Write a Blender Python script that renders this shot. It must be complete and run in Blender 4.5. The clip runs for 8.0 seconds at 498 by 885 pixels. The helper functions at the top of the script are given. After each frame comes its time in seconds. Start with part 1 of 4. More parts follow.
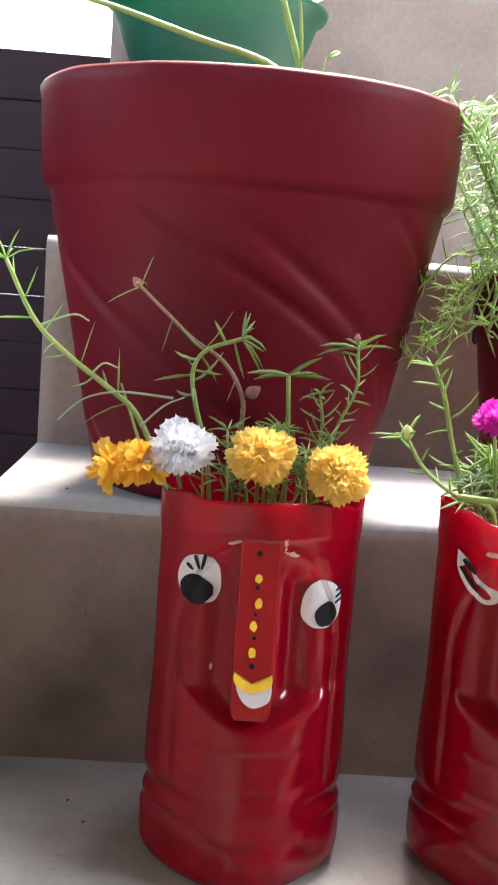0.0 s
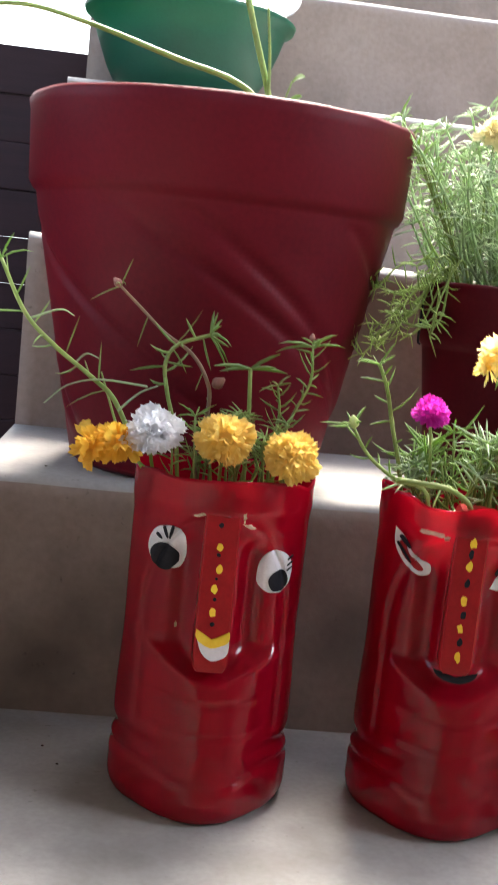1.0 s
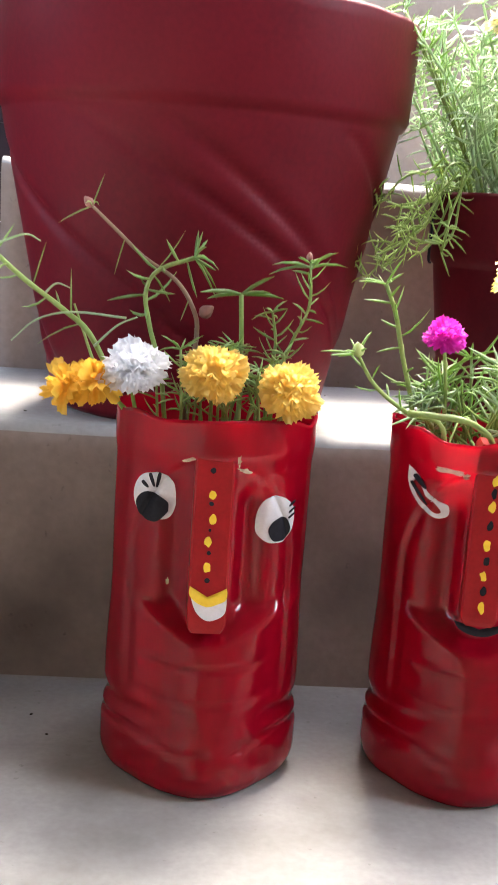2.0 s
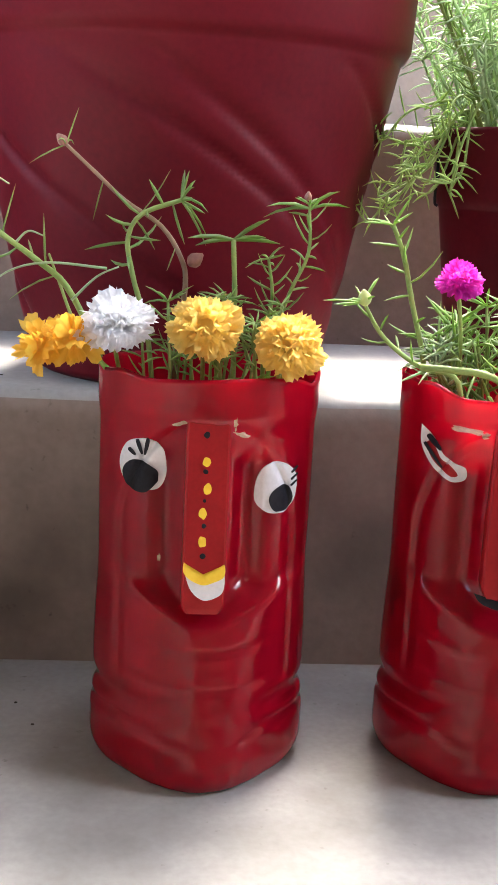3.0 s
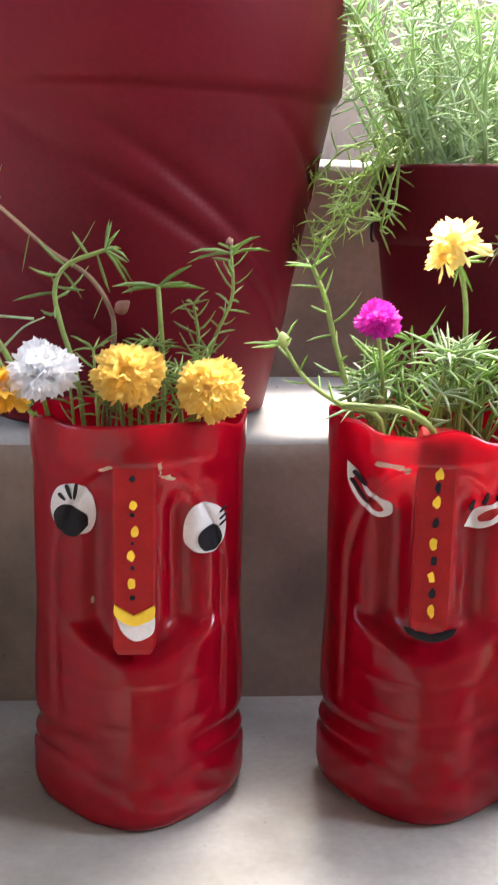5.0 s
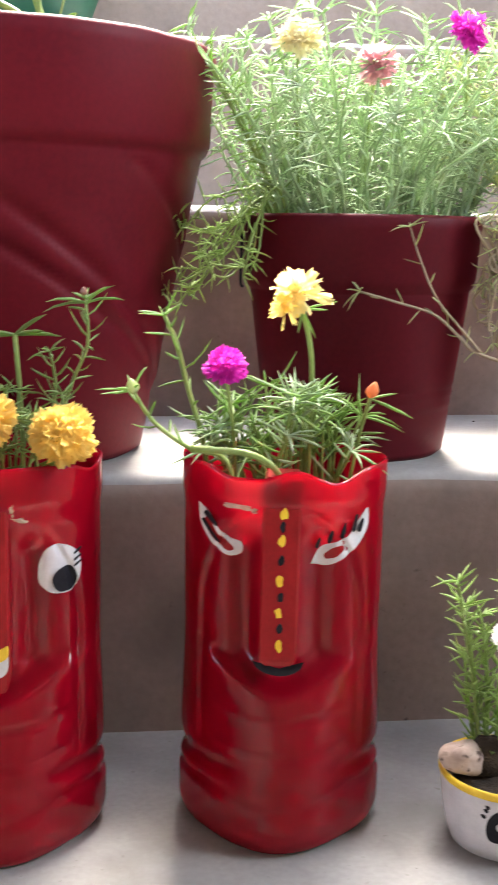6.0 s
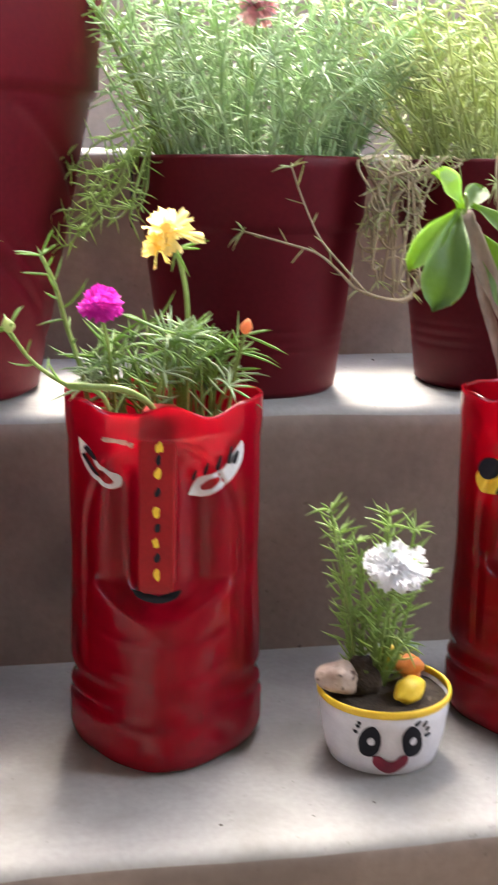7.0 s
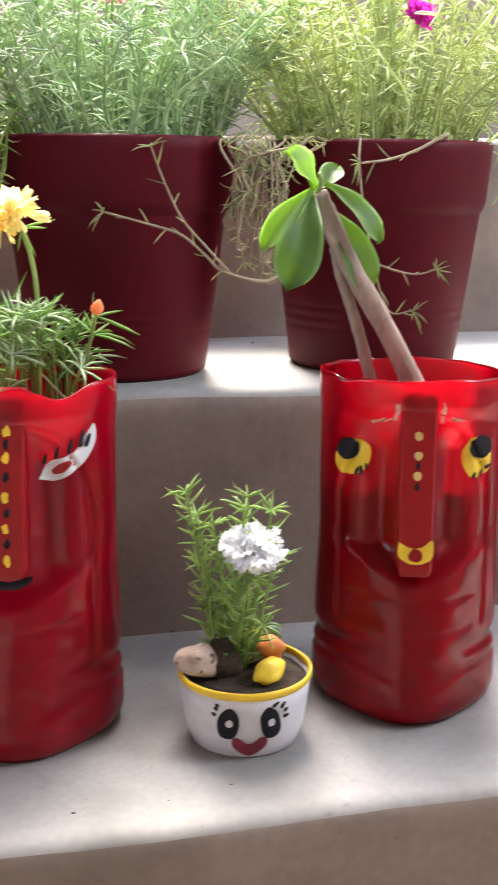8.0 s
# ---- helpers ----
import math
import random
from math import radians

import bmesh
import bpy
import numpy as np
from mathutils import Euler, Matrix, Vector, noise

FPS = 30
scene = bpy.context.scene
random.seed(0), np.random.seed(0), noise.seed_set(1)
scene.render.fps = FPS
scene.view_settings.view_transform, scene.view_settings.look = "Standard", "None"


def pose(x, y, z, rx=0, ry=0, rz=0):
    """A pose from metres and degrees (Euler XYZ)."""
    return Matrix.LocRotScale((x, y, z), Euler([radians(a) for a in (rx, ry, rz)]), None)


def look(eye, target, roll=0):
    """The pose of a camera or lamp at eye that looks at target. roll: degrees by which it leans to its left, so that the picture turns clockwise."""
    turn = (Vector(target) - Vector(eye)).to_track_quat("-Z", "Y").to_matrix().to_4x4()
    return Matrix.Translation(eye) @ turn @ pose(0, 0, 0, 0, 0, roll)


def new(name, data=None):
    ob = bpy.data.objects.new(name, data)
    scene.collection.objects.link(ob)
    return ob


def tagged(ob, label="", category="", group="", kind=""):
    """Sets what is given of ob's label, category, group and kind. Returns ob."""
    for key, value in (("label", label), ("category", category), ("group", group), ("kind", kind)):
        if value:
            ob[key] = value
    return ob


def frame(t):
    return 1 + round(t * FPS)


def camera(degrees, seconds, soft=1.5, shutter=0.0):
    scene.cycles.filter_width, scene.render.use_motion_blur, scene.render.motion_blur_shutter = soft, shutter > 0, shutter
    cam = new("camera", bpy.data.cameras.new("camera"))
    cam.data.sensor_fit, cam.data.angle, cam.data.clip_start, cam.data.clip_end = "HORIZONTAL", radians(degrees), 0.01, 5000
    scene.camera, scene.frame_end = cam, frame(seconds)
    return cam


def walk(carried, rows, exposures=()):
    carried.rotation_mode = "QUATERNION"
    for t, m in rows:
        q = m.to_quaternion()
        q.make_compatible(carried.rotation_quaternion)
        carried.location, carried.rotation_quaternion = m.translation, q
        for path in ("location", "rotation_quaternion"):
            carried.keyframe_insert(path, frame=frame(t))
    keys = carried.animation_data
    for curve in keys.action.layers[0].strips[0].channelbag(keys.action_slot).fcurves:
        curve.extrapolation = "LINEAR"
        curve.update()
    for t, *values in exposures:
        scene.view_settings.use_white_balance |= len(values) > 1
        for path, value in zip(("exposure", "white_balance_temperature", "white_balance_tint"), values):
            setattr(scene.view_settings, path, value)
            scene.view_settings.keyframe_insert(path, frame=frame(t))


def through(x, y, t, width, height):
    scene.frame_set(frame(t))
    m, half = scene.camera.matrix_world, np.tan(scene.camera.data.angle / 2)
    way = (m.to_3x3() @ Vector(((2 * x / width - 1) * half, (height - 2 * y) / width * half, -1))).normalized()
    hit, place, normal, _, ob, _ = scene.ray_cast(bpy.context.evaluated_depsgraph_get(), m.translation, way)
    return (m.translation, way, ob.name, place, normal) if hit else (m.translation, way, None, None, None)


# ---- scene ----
cam = camera(25.1, 8.0, 1.6, 0.5)
PATH = [
    (0, (0.303, -0.731, 0.325), (0.409, 1.249, 0.058), 4.4),
    (0.1, (0.303, -0.731, 0.325), (0.405, 1.249, 0.050), 4.4),
    (0.4, (0.298, -0.797, 0.351), (0.424, 1.193, 0.202), 5.8),
    (0.5, (0.295, -0.810, 0.348), (0.427, 1.180, 0.197), 7.6),
    (0.6, (0.292, -0.822, 0.355), (0.449, 1.162, 0.164), 8.2),
    (1, (0.295, -0.811, 0.333), (0.476, 1.161, 0.054), 6.1),
    (1.5, (0.309, -0.78, 0.327), (0.476, 1.185, -0.007), 4.6),
    (3, (0.316, -0.683, 0.308), (0.495, 1.257, -0.142), 3.0),
    (3.5, (0.32, -0.681, 0.307), (0.492, 1.265, -0.124), 2.2),
    (4, (0.322, -0.677, 0.304), (0.5, 1.265, -0.136), 2.2),
    (4.2, (0.326, -0.68, 0.305), (0.519, 1.259, -0.146), 2.3),
    (5.3, (0.369, -0.702, 0.326), (0.526, 1.254, -0.061), 0.7),
    (5.5, (0.376, -0.706, 0.327), (0.585, 1.248, -0.044), 1.2),
    (6, (0.405, -0.721, 0.333), (0.664, 1.23, -0.024), 1.0),
    (6.5, (0.428, -0.733, 0.339), (0.736, 1.204, -0.051), 0.6),
    (7, (0.444, -0.748, 0.33), (0.785, 1.172, -0.116), 0.6),
    (7.5, (0.485, -0.753, 0.324), (0.849, 1.157, -0.144), -0.7),
    (8, (0.486, -0.751, 0.325), (0.953, 1.137, -0.139), 0.6),
]
walk(cam, [(t, look(eye, target, roll)) for t, eye, target, roll in PATH],
     [(0, 1.30), (0.5, 0.95), (1.0, 0.86), (1.5, 1.32), (3.0, 1.46), (5.5, 1.42), (6.5, 1.26), (7.0, 1.16), (8.0, 1.20)])

# ---- world and light ----
world = bpy.data.worlds.new("daylight")
scene.world = world
world.use_nodes = True
wn, wl = world.node_tree.nodes, world.node_tree.links
sky = wn.new("ShaderNodeTexSky")
sky.sky_type, sky.sun_disc = "NISHITA", False
sky.sun_elevation, sky.sun_rotation = radians(53), radians(13)
sky.air_density, sky.dust_density = 1.0, 4.0
wn["Background"].inputs["Strength"].default_value = 1.3
wl.new(sky.outputs[0], wn["Background"].inputs["Color"])

sun = new("sun", bpy.data.lights.new("sun", "SUN"))
sun.data.energy, sun.data.angle, sun.data.color = 10.5, radians(34), (1.0, 0.95, 0.88)
sun.matrix_world = look((1.15, 2.9, 3.9), (0.5, 0.0, 0.0))

# added fill lamp in an unseen south opening, brightens the risers
south_fill = new("south_fill_light", bpy.data.lights.new("south_fill_light", "AREA"))
south_fill.data.shape, south_fill.data.size, south_fill.data.size_y, south_fill.data.energy, south_fill.data.color = "RECTANGLE", 3.1, 1.28, 20.0, (1.0, 0.95, 0.88)
south_fill.matrix_world = pose(-0.2, -3.19, 1.62, 90, 0, 0)
# added lamp out of view on the right, puts highlights on the bottles
side = new("side_highlight_light", bpy.data.lights.new("side_highlight_light", "AREA"))
side.data.shape, side.data.size, side.data.size_y, side.data.energy, side.data.color = "RECTANGLE", 0.30, 0.44, 5.2, (0.97, 0.99, 1.0)
side.matrix_world = pose(1.548, -0.45, 0.95, 90, 0, 90)
# added lamp out of view on the left, gives bottle edges a sheen
west = new("west_sheen_light", bpy.data.lights.new("west_sheen_light", "AREA"))
west.data.shape, west.data.size, west.data.size_y, west.data.energy, west.data.color = "RECTANGLE", 0.8, 1.0, 1.4, (1.0, 0.97, 0.93)
west.matrix_world = pose(-2.195, -0.2, 1.3, 90, 0, -90)


# ---- materials ----
def mat(name, col, col2=None, rough=0.6, rough2=None, scale=40.0, fine=400.0, bump=0.1, metal=0.0, coat=0.0,
        trans=0.0, tcol=None, stretch=(1, 1, 1), spots=None, spot_scale=9.0, spot_at=(0.58, 0.7), per_object=False, bump_dist=0.002, spec=0.5, specks=None, speck_at=(0.66, 0.72)):
    """Principled surface with coarse and fine mottling, optional stains and see-through light."""
    m = bpy.data.materials.new(name)
    m.use_nodes = True
    n, l = m.node_tree.nodes, m.node_tree.links
    p = n["Principled BSDF"]
    tex = n.new("ShaderNodeTexCoord")
    mp = n.new("ShaderNodeMapping")
    mp.inputs["Scale"].default_value = stretch
    l.new(tex.outputs["Object"], mp.inputs["Vector"])
    a, b = n.new("ShaderNodeTexNoise"), n.new("ShaderNodeTexNoise")
    a.inputs["Scale"].default_value, b.inputs["Scale"].default_value = scale, fine
    a.inputs["Detail"].default_value, b.inputs["Detail"].default_value = 5, 3
    for q in (a, b):
        l.new(mp.outputs[0], q.inputs["Vector"])
    mixf = n.new("ShaderNodeMix")
    mixf.inputs[0].default_value = 0.35
    l.new(a.outputs[0], mixf.inputs[2])
    l.new(b.outputs[0], mixf.inputs[3])
    ramp = n.new("ShaderNodeValToRGB")
    ramp.color_ramp.elements[0].position, ramp.color_ramp.elements[1].position = 0.34, 0.66
    ramp.color_ramp.elements[0].color = (*col, 1)
    ramp.color_ramp.elements[1].color = (*(col2 or col), 1)
    l.new(mixf.outputs[0], ramp.inputs[0])
    out = ramp.outputs[0]
    if spots:
        s = n.new("ShaderNodeTexNoise")
        s.inputs["Scale"].default_value, s.inputs["Detail"].default_value = spot_scale, 6
        l.new(tex.outputs["Object"], s.inputs["Vector"])
        sr = n.new("ShaderNodeValToRGB")
        sr.color_ramp.elements[0].position, sr.color_ramp.elements[1].position = spot_at
        l.new(s.outputs[0], sr.inputs[0])
        mx = n.new("ShaderNodeMix")
        mx.data_type = "RGBA"
        l.new(sr.outputs[0], mx.inputs[0])
        l.new(out, mx.inputs[6])
        mx.inputs[7].default_value = (*spots, 1)
        out = mx.outputs[2]
    if specks:
        big, small = n.new("ShaderNodeTexNoise"), n.new("ShaderNodeTexNoise")
        big.inputs["Scale"].default_value, small.inputs["Scale"].default_value = 14, 150
        small.inputs["Detail"].default_value = 4
        add = n.new("ShaderNodeMath")
        add.operation, add.inputs[2].default_value = "MULTIPLY_ADD", -0.16
        add.inputs[1].default_value = 0.32
        for q in (big, small):
            l.new(tex.outputs["Object"], q.inputs["Vector"])
        l.new(big.outputs[0], add.inputs[0])
        tot = n.new("ShaderNodeMath")
        l.new(add.outputs[0], tot.inputs[0])
        l.new(small.outputs[0], tot.inputs[1])
        sr = n.new("ShaderNodeValToRGB")
        sr.color_ramp.elements[0].position, sr.color_ramp.elements[1].position = speck_at
        l.new(tot.outputs[0], sr.inputs[0])
        mx = n.new("ShaderNodeMix")
        mx.data_type = "RGBA"
        l.new(sr.outputs[0], mx.inputs[0])
        l.new(out, mx.inputs[6])
        mx.inputs[7].default_value = (*specks, 1)
        out = mx.outputs[2]
    if per_object:
        g = n.new("ShaderNodeNewGeometry")
        hs = n.new("ShaderNodeHueSaturation")
        mr = n.new("ShaderNodeMapRange")
        mr.inputs[3].default_value, mr.inputs[4].default_value = 0.65, 1.35
        l.new(g.outputs["Random Per Island"], mr.inputs[0])
        l.new(mr.outputs[0], hs.inputs["Value"])
        l.new(out, hs.inputs["Color"])
        out = hs.outputs[0]
    l.new(out, p.inputs["Base Color"])
    rr = n.new("ShaderNodeMapRange")
    rr.inputs[3].default_value, rr.inputs[4].default_value = rough, rough2 if rough2 is not None else rough
    l.new(a.outputs[0], rr.inputs[0])
    l.new(rr.outputs[0], p.inputs["Roughness"])
    p.inputs["Metallic"].default_value = metal
    p.inputs["Specular IOR Level"].default_value = spec
    p.inputs["Coat Weight"].default_value = coat
    p.inputs["Coat Roughness"].default_value = 0.06
    if bump:
        bp = n.new("ShaderNodeBump")
        bp.inputs["Strength"].default_value, bp.inputs["Distance"].default_value = bump, bump_dist
        l.new(mixf.outputs[0], bp.inputs["Height"])
        l.new(bp.outputs[0], p.inputs["Normal"])
    if trans:
        t = n.new("ShaderNodeBsdfTranslucent")
        if tcol:
            t.inputs[0].default_value = (*tcol, 1)
        else:
            l.new(out, t.inputs[0])
        ms = n.new("ShaderNodeMixShader")
        ms.inputs[0].default_value = trans
        l.new(p.outputs[0], ms.inputs[1])
        l.new(t.outputs[0], ms.inputs[2])
        l.new(ms.outputs[0], n["Material Output"].inputs[0])
    return m


M = {}
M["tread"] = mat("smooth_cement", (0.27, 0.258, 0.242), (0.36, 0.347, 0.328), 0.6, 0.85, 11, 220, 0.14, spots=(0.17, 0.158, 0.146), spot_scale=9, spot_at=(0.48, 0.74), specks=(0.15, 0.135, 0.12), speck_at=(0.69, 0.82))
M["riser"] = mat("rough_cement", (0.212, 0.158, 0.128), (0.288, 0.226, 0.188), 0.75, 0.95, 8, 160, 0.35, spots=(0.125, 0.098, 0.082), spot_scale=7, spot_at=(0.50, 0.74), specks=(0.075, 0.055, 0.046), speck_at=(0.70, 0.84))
M["plaster"] = mat("wall_plaster", (0.42, 0.40, 0.37), (0.50, 0.48, 0.45), 0.8, 0.95, 6, 150, 0.15)
# dark brown for the unseen walls and slabs, keeps bounced light low
M["dim"] = mat("dark_unseen_wall", (0.085, 0.065, 0.052), (0.12, 0.092, 0.075), 0.8, 0.95, 6, 150, 0.15)
M["dark_wood"] = mat("dark_painted_wood", (0.022, 0.009, 0.012), (0.036, 0.016, 0.018), 0.5, 0.7, 6, 200, 0.15, stretch=(1, 12, 12), spec=0.2)


def clear_plastic(name, col, col2, through, glow_through, tint, rough=0.06):
    """Thin red-tinted plastic, painted inside: part body colour, part light coming through, part see-through, under a clear gloss."""
    m = mat(name, col, col2, 0.5, 0.6, 22, 300, 0.0, spec=0.0, spots=tuple(0.6 * c for c in col), spot_scale=16, spot_at=(0.54, 0.85), trans=glow_through, tcol=tint, stretch=(1, 1, 0.25))
    n, l = m.node_tree.nodes, m.node_tree.links
    body = n["Material Output"].inputs[0].links[0].from_socket
    clear = n.new("ShaderNodeBsdfTransparent")
    clear.inputs[0].default_value = (*tint, 1)
    m1, m2 = n.new("ShaderNodeMixShader"), n.new("ShaderNodeMixShader")
    m1.inputs[0].default_value = through
    l.new(body, m1.inputs[1])
    l.new(clear.outputs[0], m1.inputs[2])
    wave = n.new("ShaderNodeTexNoise")
    wave.inputs["Scale"].default_value, wave.inputs["Detail"].default_value = 75, 3
    l.new(n["Texture Coordinate"].outputs["Object"], wave.inputs["Vector"])
    bp = n.new("ShaderNodeBump")
    bp.inputs["Strength"].default_value, bp.inputs["Distance"].default_value = 0.14, 0.0012
    l.new(wave.outputs[0], bp.inputs["Height"])
    gl, fr = n.new("ShaderNodeBsdfGlossy"), n.new("ShaderNodeFresnel")
    gl.inputs["Roughness"].default_value, fr.inputs[0].default_value = rough, 1.385
    l.new(bp.outputs[0], gl.inputs["Normal"])
    l.new(bp.outputs[0], fr.inputs["Normal"])
    l.new(fr.outputs[0], m2.inputs[0])
    l.new(m1.outputs[0], m2.inputs[1])
    l.new(gl.outputs[0], m2.inputs[2])
    l.new(m2.outputs[0], n["Material Output"].inputs[0])
    return m


M["bottle"] = clear_plastic("red_painted_plastic", (0.31, 0.002, 0.014), (0.54, 0.005, 0.030), 0.26, 0.52, (1.0, 0.06, 0.16))
M["bottle_clear"] = clear_plastic("red_clear_plastic", (0.46, 0.003, 0.014), (0.66, 0.006, 0.026), 0.50, 0.5, (0.95, 0.045, 0.14), 0.05)
M["nose"] = mat("red_gloss_paint", (0.25, 0.003, 0.007), (0.34, 0.006, 0.010), 0.32, 0.45, 60, 500, 0.08, spec=0.3)
M["big_pot"] = mat("maroon_plastic", (0.085, 0.0028, 0.008), (0.128, 0.0045, 0.011), 0.42, 0.6, 9, 260, 0.1, spots=(0.10, 0.007, 0.011), spot_scale=5, spec=0.14)
M["pot"] = mat("dark_maroon_plastic", (0.066, 0.0028, 0.007), (0.096, 0.0045, 0.010), 0.42, 0.6, 12, 300, 0.1, spots=(0.080, 0.007, 0.011), spot_scale=7, spec=0.13)
M["soil"] = mat("potting_soil", (0.025, 0.017, 0.011), (0.07, 0.048, 0.032), 0.95, 1.0, 120, 700, 0.9, bump_dist=0.004)
M["scuff"] = mat("scuffed_bare_plastic", (0.42, 0.24, 0.18), (0.62, 0.50, 0.40), 0.6, 0.8, 200, 900, 0.2)
M["white_paint"] = mat("white_paint", (0.60, 0.59, 0.62), (0.72, 0.71, 0.74), 0.5, 0.65, 90, 600, 0.12)
M["black_paint"] = mat("black_paint", (0.006, 0.006, 0.010), (0.014, 0.014, 0.02), 0.5, 0.7, 120, 600, 0.1, spec=0.2)
M["yellow_paint"] = mat("yellow_paint", (0.80, 0.50, 0.02), (0.88, 0.62, 0.05), 0.4, 0.55, 120, 600, 0.1)
M["heart_paint"] = mat("crimson_paint", (0.17, 0.010, 0.03), (0.24, 0.018, 0.04), 0.4, 0.5, 120, 600, 0.1)
M["leaf"] = mat("fleshy_leaf", (0.19, 0.29, 0.09), (0.37, 0.49, 0.21), 0.38, 0.55, 90, 500, 0.05, trans=0.5, tcol=(0.30, 0.5, 0.08), per_object=True)
M["leaf_pale"] = mat("silvery_leaf", (0.34, 0.44, 0.26), (0.54, 0.62, 0.42), 0.25, 0.42, 90, 500, 0.05, trans=0.45, tcol=(0.38, 0.56, 0.24), per_object=True)
M["leaf_lime"] = mat("lime_leaf", (0.40, 0.47, 0.20), (0.58, 0.64, 0.35), 0.4, 0.55, 90, 500, 0.05, trans=0.45, tcol=(0.56, 0.63, 0.26), per_object=True)
M["leaf_fresh"] = mat("fresh_leaf", (0.25, 0.36, 0.11), (0.43, 0.55, 0.23), 0.35, 0.5, 90, 500, 0.05, trans=0.5, tcol=(0.45, 0.64, 0.16), per_object=True)
M["leaf_broad"] = mat("broad_leaf", (0.055, 0.105, 0.025), (0.12, 0.19, 0.055), 0.5, 0.65, 30, 300, 0.25, spec=0.4, trans=0.36, tcol=(0.36, 0.54, 0.06), spots=(0.16, 0.22, 0.07), spot_scale=38)
M["leaf_young"] = mat("young_leaf", (0.17, 0.30, 0.03), (0.26, 0.42, 0.06), 0.4, 0.55, 45, 300, 0.15, trans=0.45, tcol=(0.46, 0.68, 0.08))
M["stem"] = mat("green_stem", (0.19, 0.29, 0.06), (0.32, 0.41, 0.12), 0.45, 0.6, 70, 400, 0.1, trans=0.12)
M["stem_red"] = mat("reddish_stem", (0.20, 0.12, 0.07), (0.30, 0.19, 0.11), 0.5, 0.65, 70, 400, 0.1)
M["twig"] = mat("dry_stem", (0.26, 0.20, 0.12), (0.40, 0.32, 0.20), 0.6, 0.8, 70, 400, 0.2)
M["bark"] = mat("grey_brown_bark", (0.24, 0.175, 0.13), (0.42, 0.32, 0.25), 0.8, 0.95, 60, 350, 0.6, stretch=(1, 1, 0.4), bump_dist=0.003)
for key, c1, c2, tc in (("petal_white", (0.86, 0.86, 0.87), (0.9, 0.9, 0.9), (0.95, 0.95, 0.97)), ("petal_yellow", (0.94, 0.66, 0.15), (0.96, 0.78, 0.28), (1.0, 0.80, 0.24)),
                        ("petal_pale", (0.88, 0.66, 0.20), (0.92, 0.78, 0.36), (0.98, 0.84, 0.38)), ("petal_magenta", (0.62, 0.02, 0.42), (0.74, 0.04, 0.55), (0.85, 0.05, 0.6)),
                        ("petal_pink", (0.66, 0.30, 0.33), (0.78, 0.44, 0.45), (0.85, 0.48, 0.5)), ("petal_cream", (0.84, 0.72, 0.40), (0.9, 0.82, 0.55), (0.95, 0.88, 0.58)), ("petal_orange", (0.56, 0.22, 0.10), (0.68, 0.32, 0.17), (0.8, 0.35, 0.12)),
                        ("petal_gold", (0.80, 0.46, 0.04), (0.90, 0.60, 0.09), (0.95, 0.62, 0.08))):
    M[key] = mat(key, c1, c2, 0.6, 0.75, 120, 500, 0.03, trans=0.5, tcol=tc)
M["bud"] = mat("dry_bud", (0.22, 0.09, 0.07), (0.34, 0.17, 0.12), 0.7, 0.85, 120, 500, 0.3)
M["green_tub"] = mat("green_plastic", (0.009, 0.075, 0.042), (0.015, 0.105, 0.06), 0.35, 0.5, 14, 300, 0.06, trans=0.15, tcol=(0.05, 0.4, 0.22))
M["white_plastic"] = mat("white_plastic", (0.78, 0.78, 0.78), (0.84, 0.84, 0.84), 0.4, 0.5, 14, 300, 0.05)
M["stone"] = mat("beige_stone", (0.40, 0.29, 0.23), (0.56, 0.44, 0.36), 0.75, 0.9, 60, 300, 0.5, specks=(0.10, 0.06, 0.045), speck_at=(0.56, 0.66))
M["stone_yellow"] = mat("yellow_painted_stone", (0.72, 0.48, 0.02), (0.82, 0.60, 0.05), 0.4, 0.55, 50, 300, 0.2)
M["stone_orange"] = mat("orange_painted_stone", (0.56, 0.16, 0.03), (0.66, 0.24, 0.05), 0.4, 0.55, 50, 300, 0.2)
M["stone_green"] = mat("green_painted_stone", (0.16, 0.26, 0.19), (0.26, 0.36, 0.28), 0.45, 0.6, 50, 300, 0.2)
glow = bpy.data.materials.new("hazy_daylight")
glow.use_nodes = True
gn = glow.node_tree.nodes
gn.remove(gn["Principled BSDF"])
ge = gn.new("ShaderNodeEmission")
ge.inputs[0].default_value, ge.inputs[1].default_value = (0.93, 0.96, 1.0, 1), 2.6
glow.node_tree.links.new(ge.outputs[0], gn["Material Output"].inputs[0])


# ---- mesh helpers ----
def mesh_object(name, bm, material, parent=None, label="", smooth=True):
    me = bpy.data.meshes.new(name)
    bmesh.ops.recalc_face_normals(bm, faces=bm.faces[:])
    for fc in bm.faces:
        fc.smooth = smooth
    bm.to_mesh(me)
    bm.free()
    for m_ in material if isinstance(material, (list, tuple)) else (material,):
        me.materials.append(m_)
    ob = new(name, me)
    if parent:
        ob.parent = parent
    if label:
        ob["label"] = label
    return ob


def part(name, bm, material, parent, label="", smooth=True):
    return mesh_object(name, bm, material, parent, label, smooth)


def thing(name, at, label, category, group="", kind="", turn=0.0):
    ob = new(name)
    ob.empty_display_size = 0.02
    ob.matrix_world = pose(*at, 0, 0, turn)
    return tagged(ob, label, category, group, kind)


def smooth01(a, b, v):
    k = min(1.0, max(0.0, (v - a) / (b - a)))
    return k * k * (3 - 2 * k)


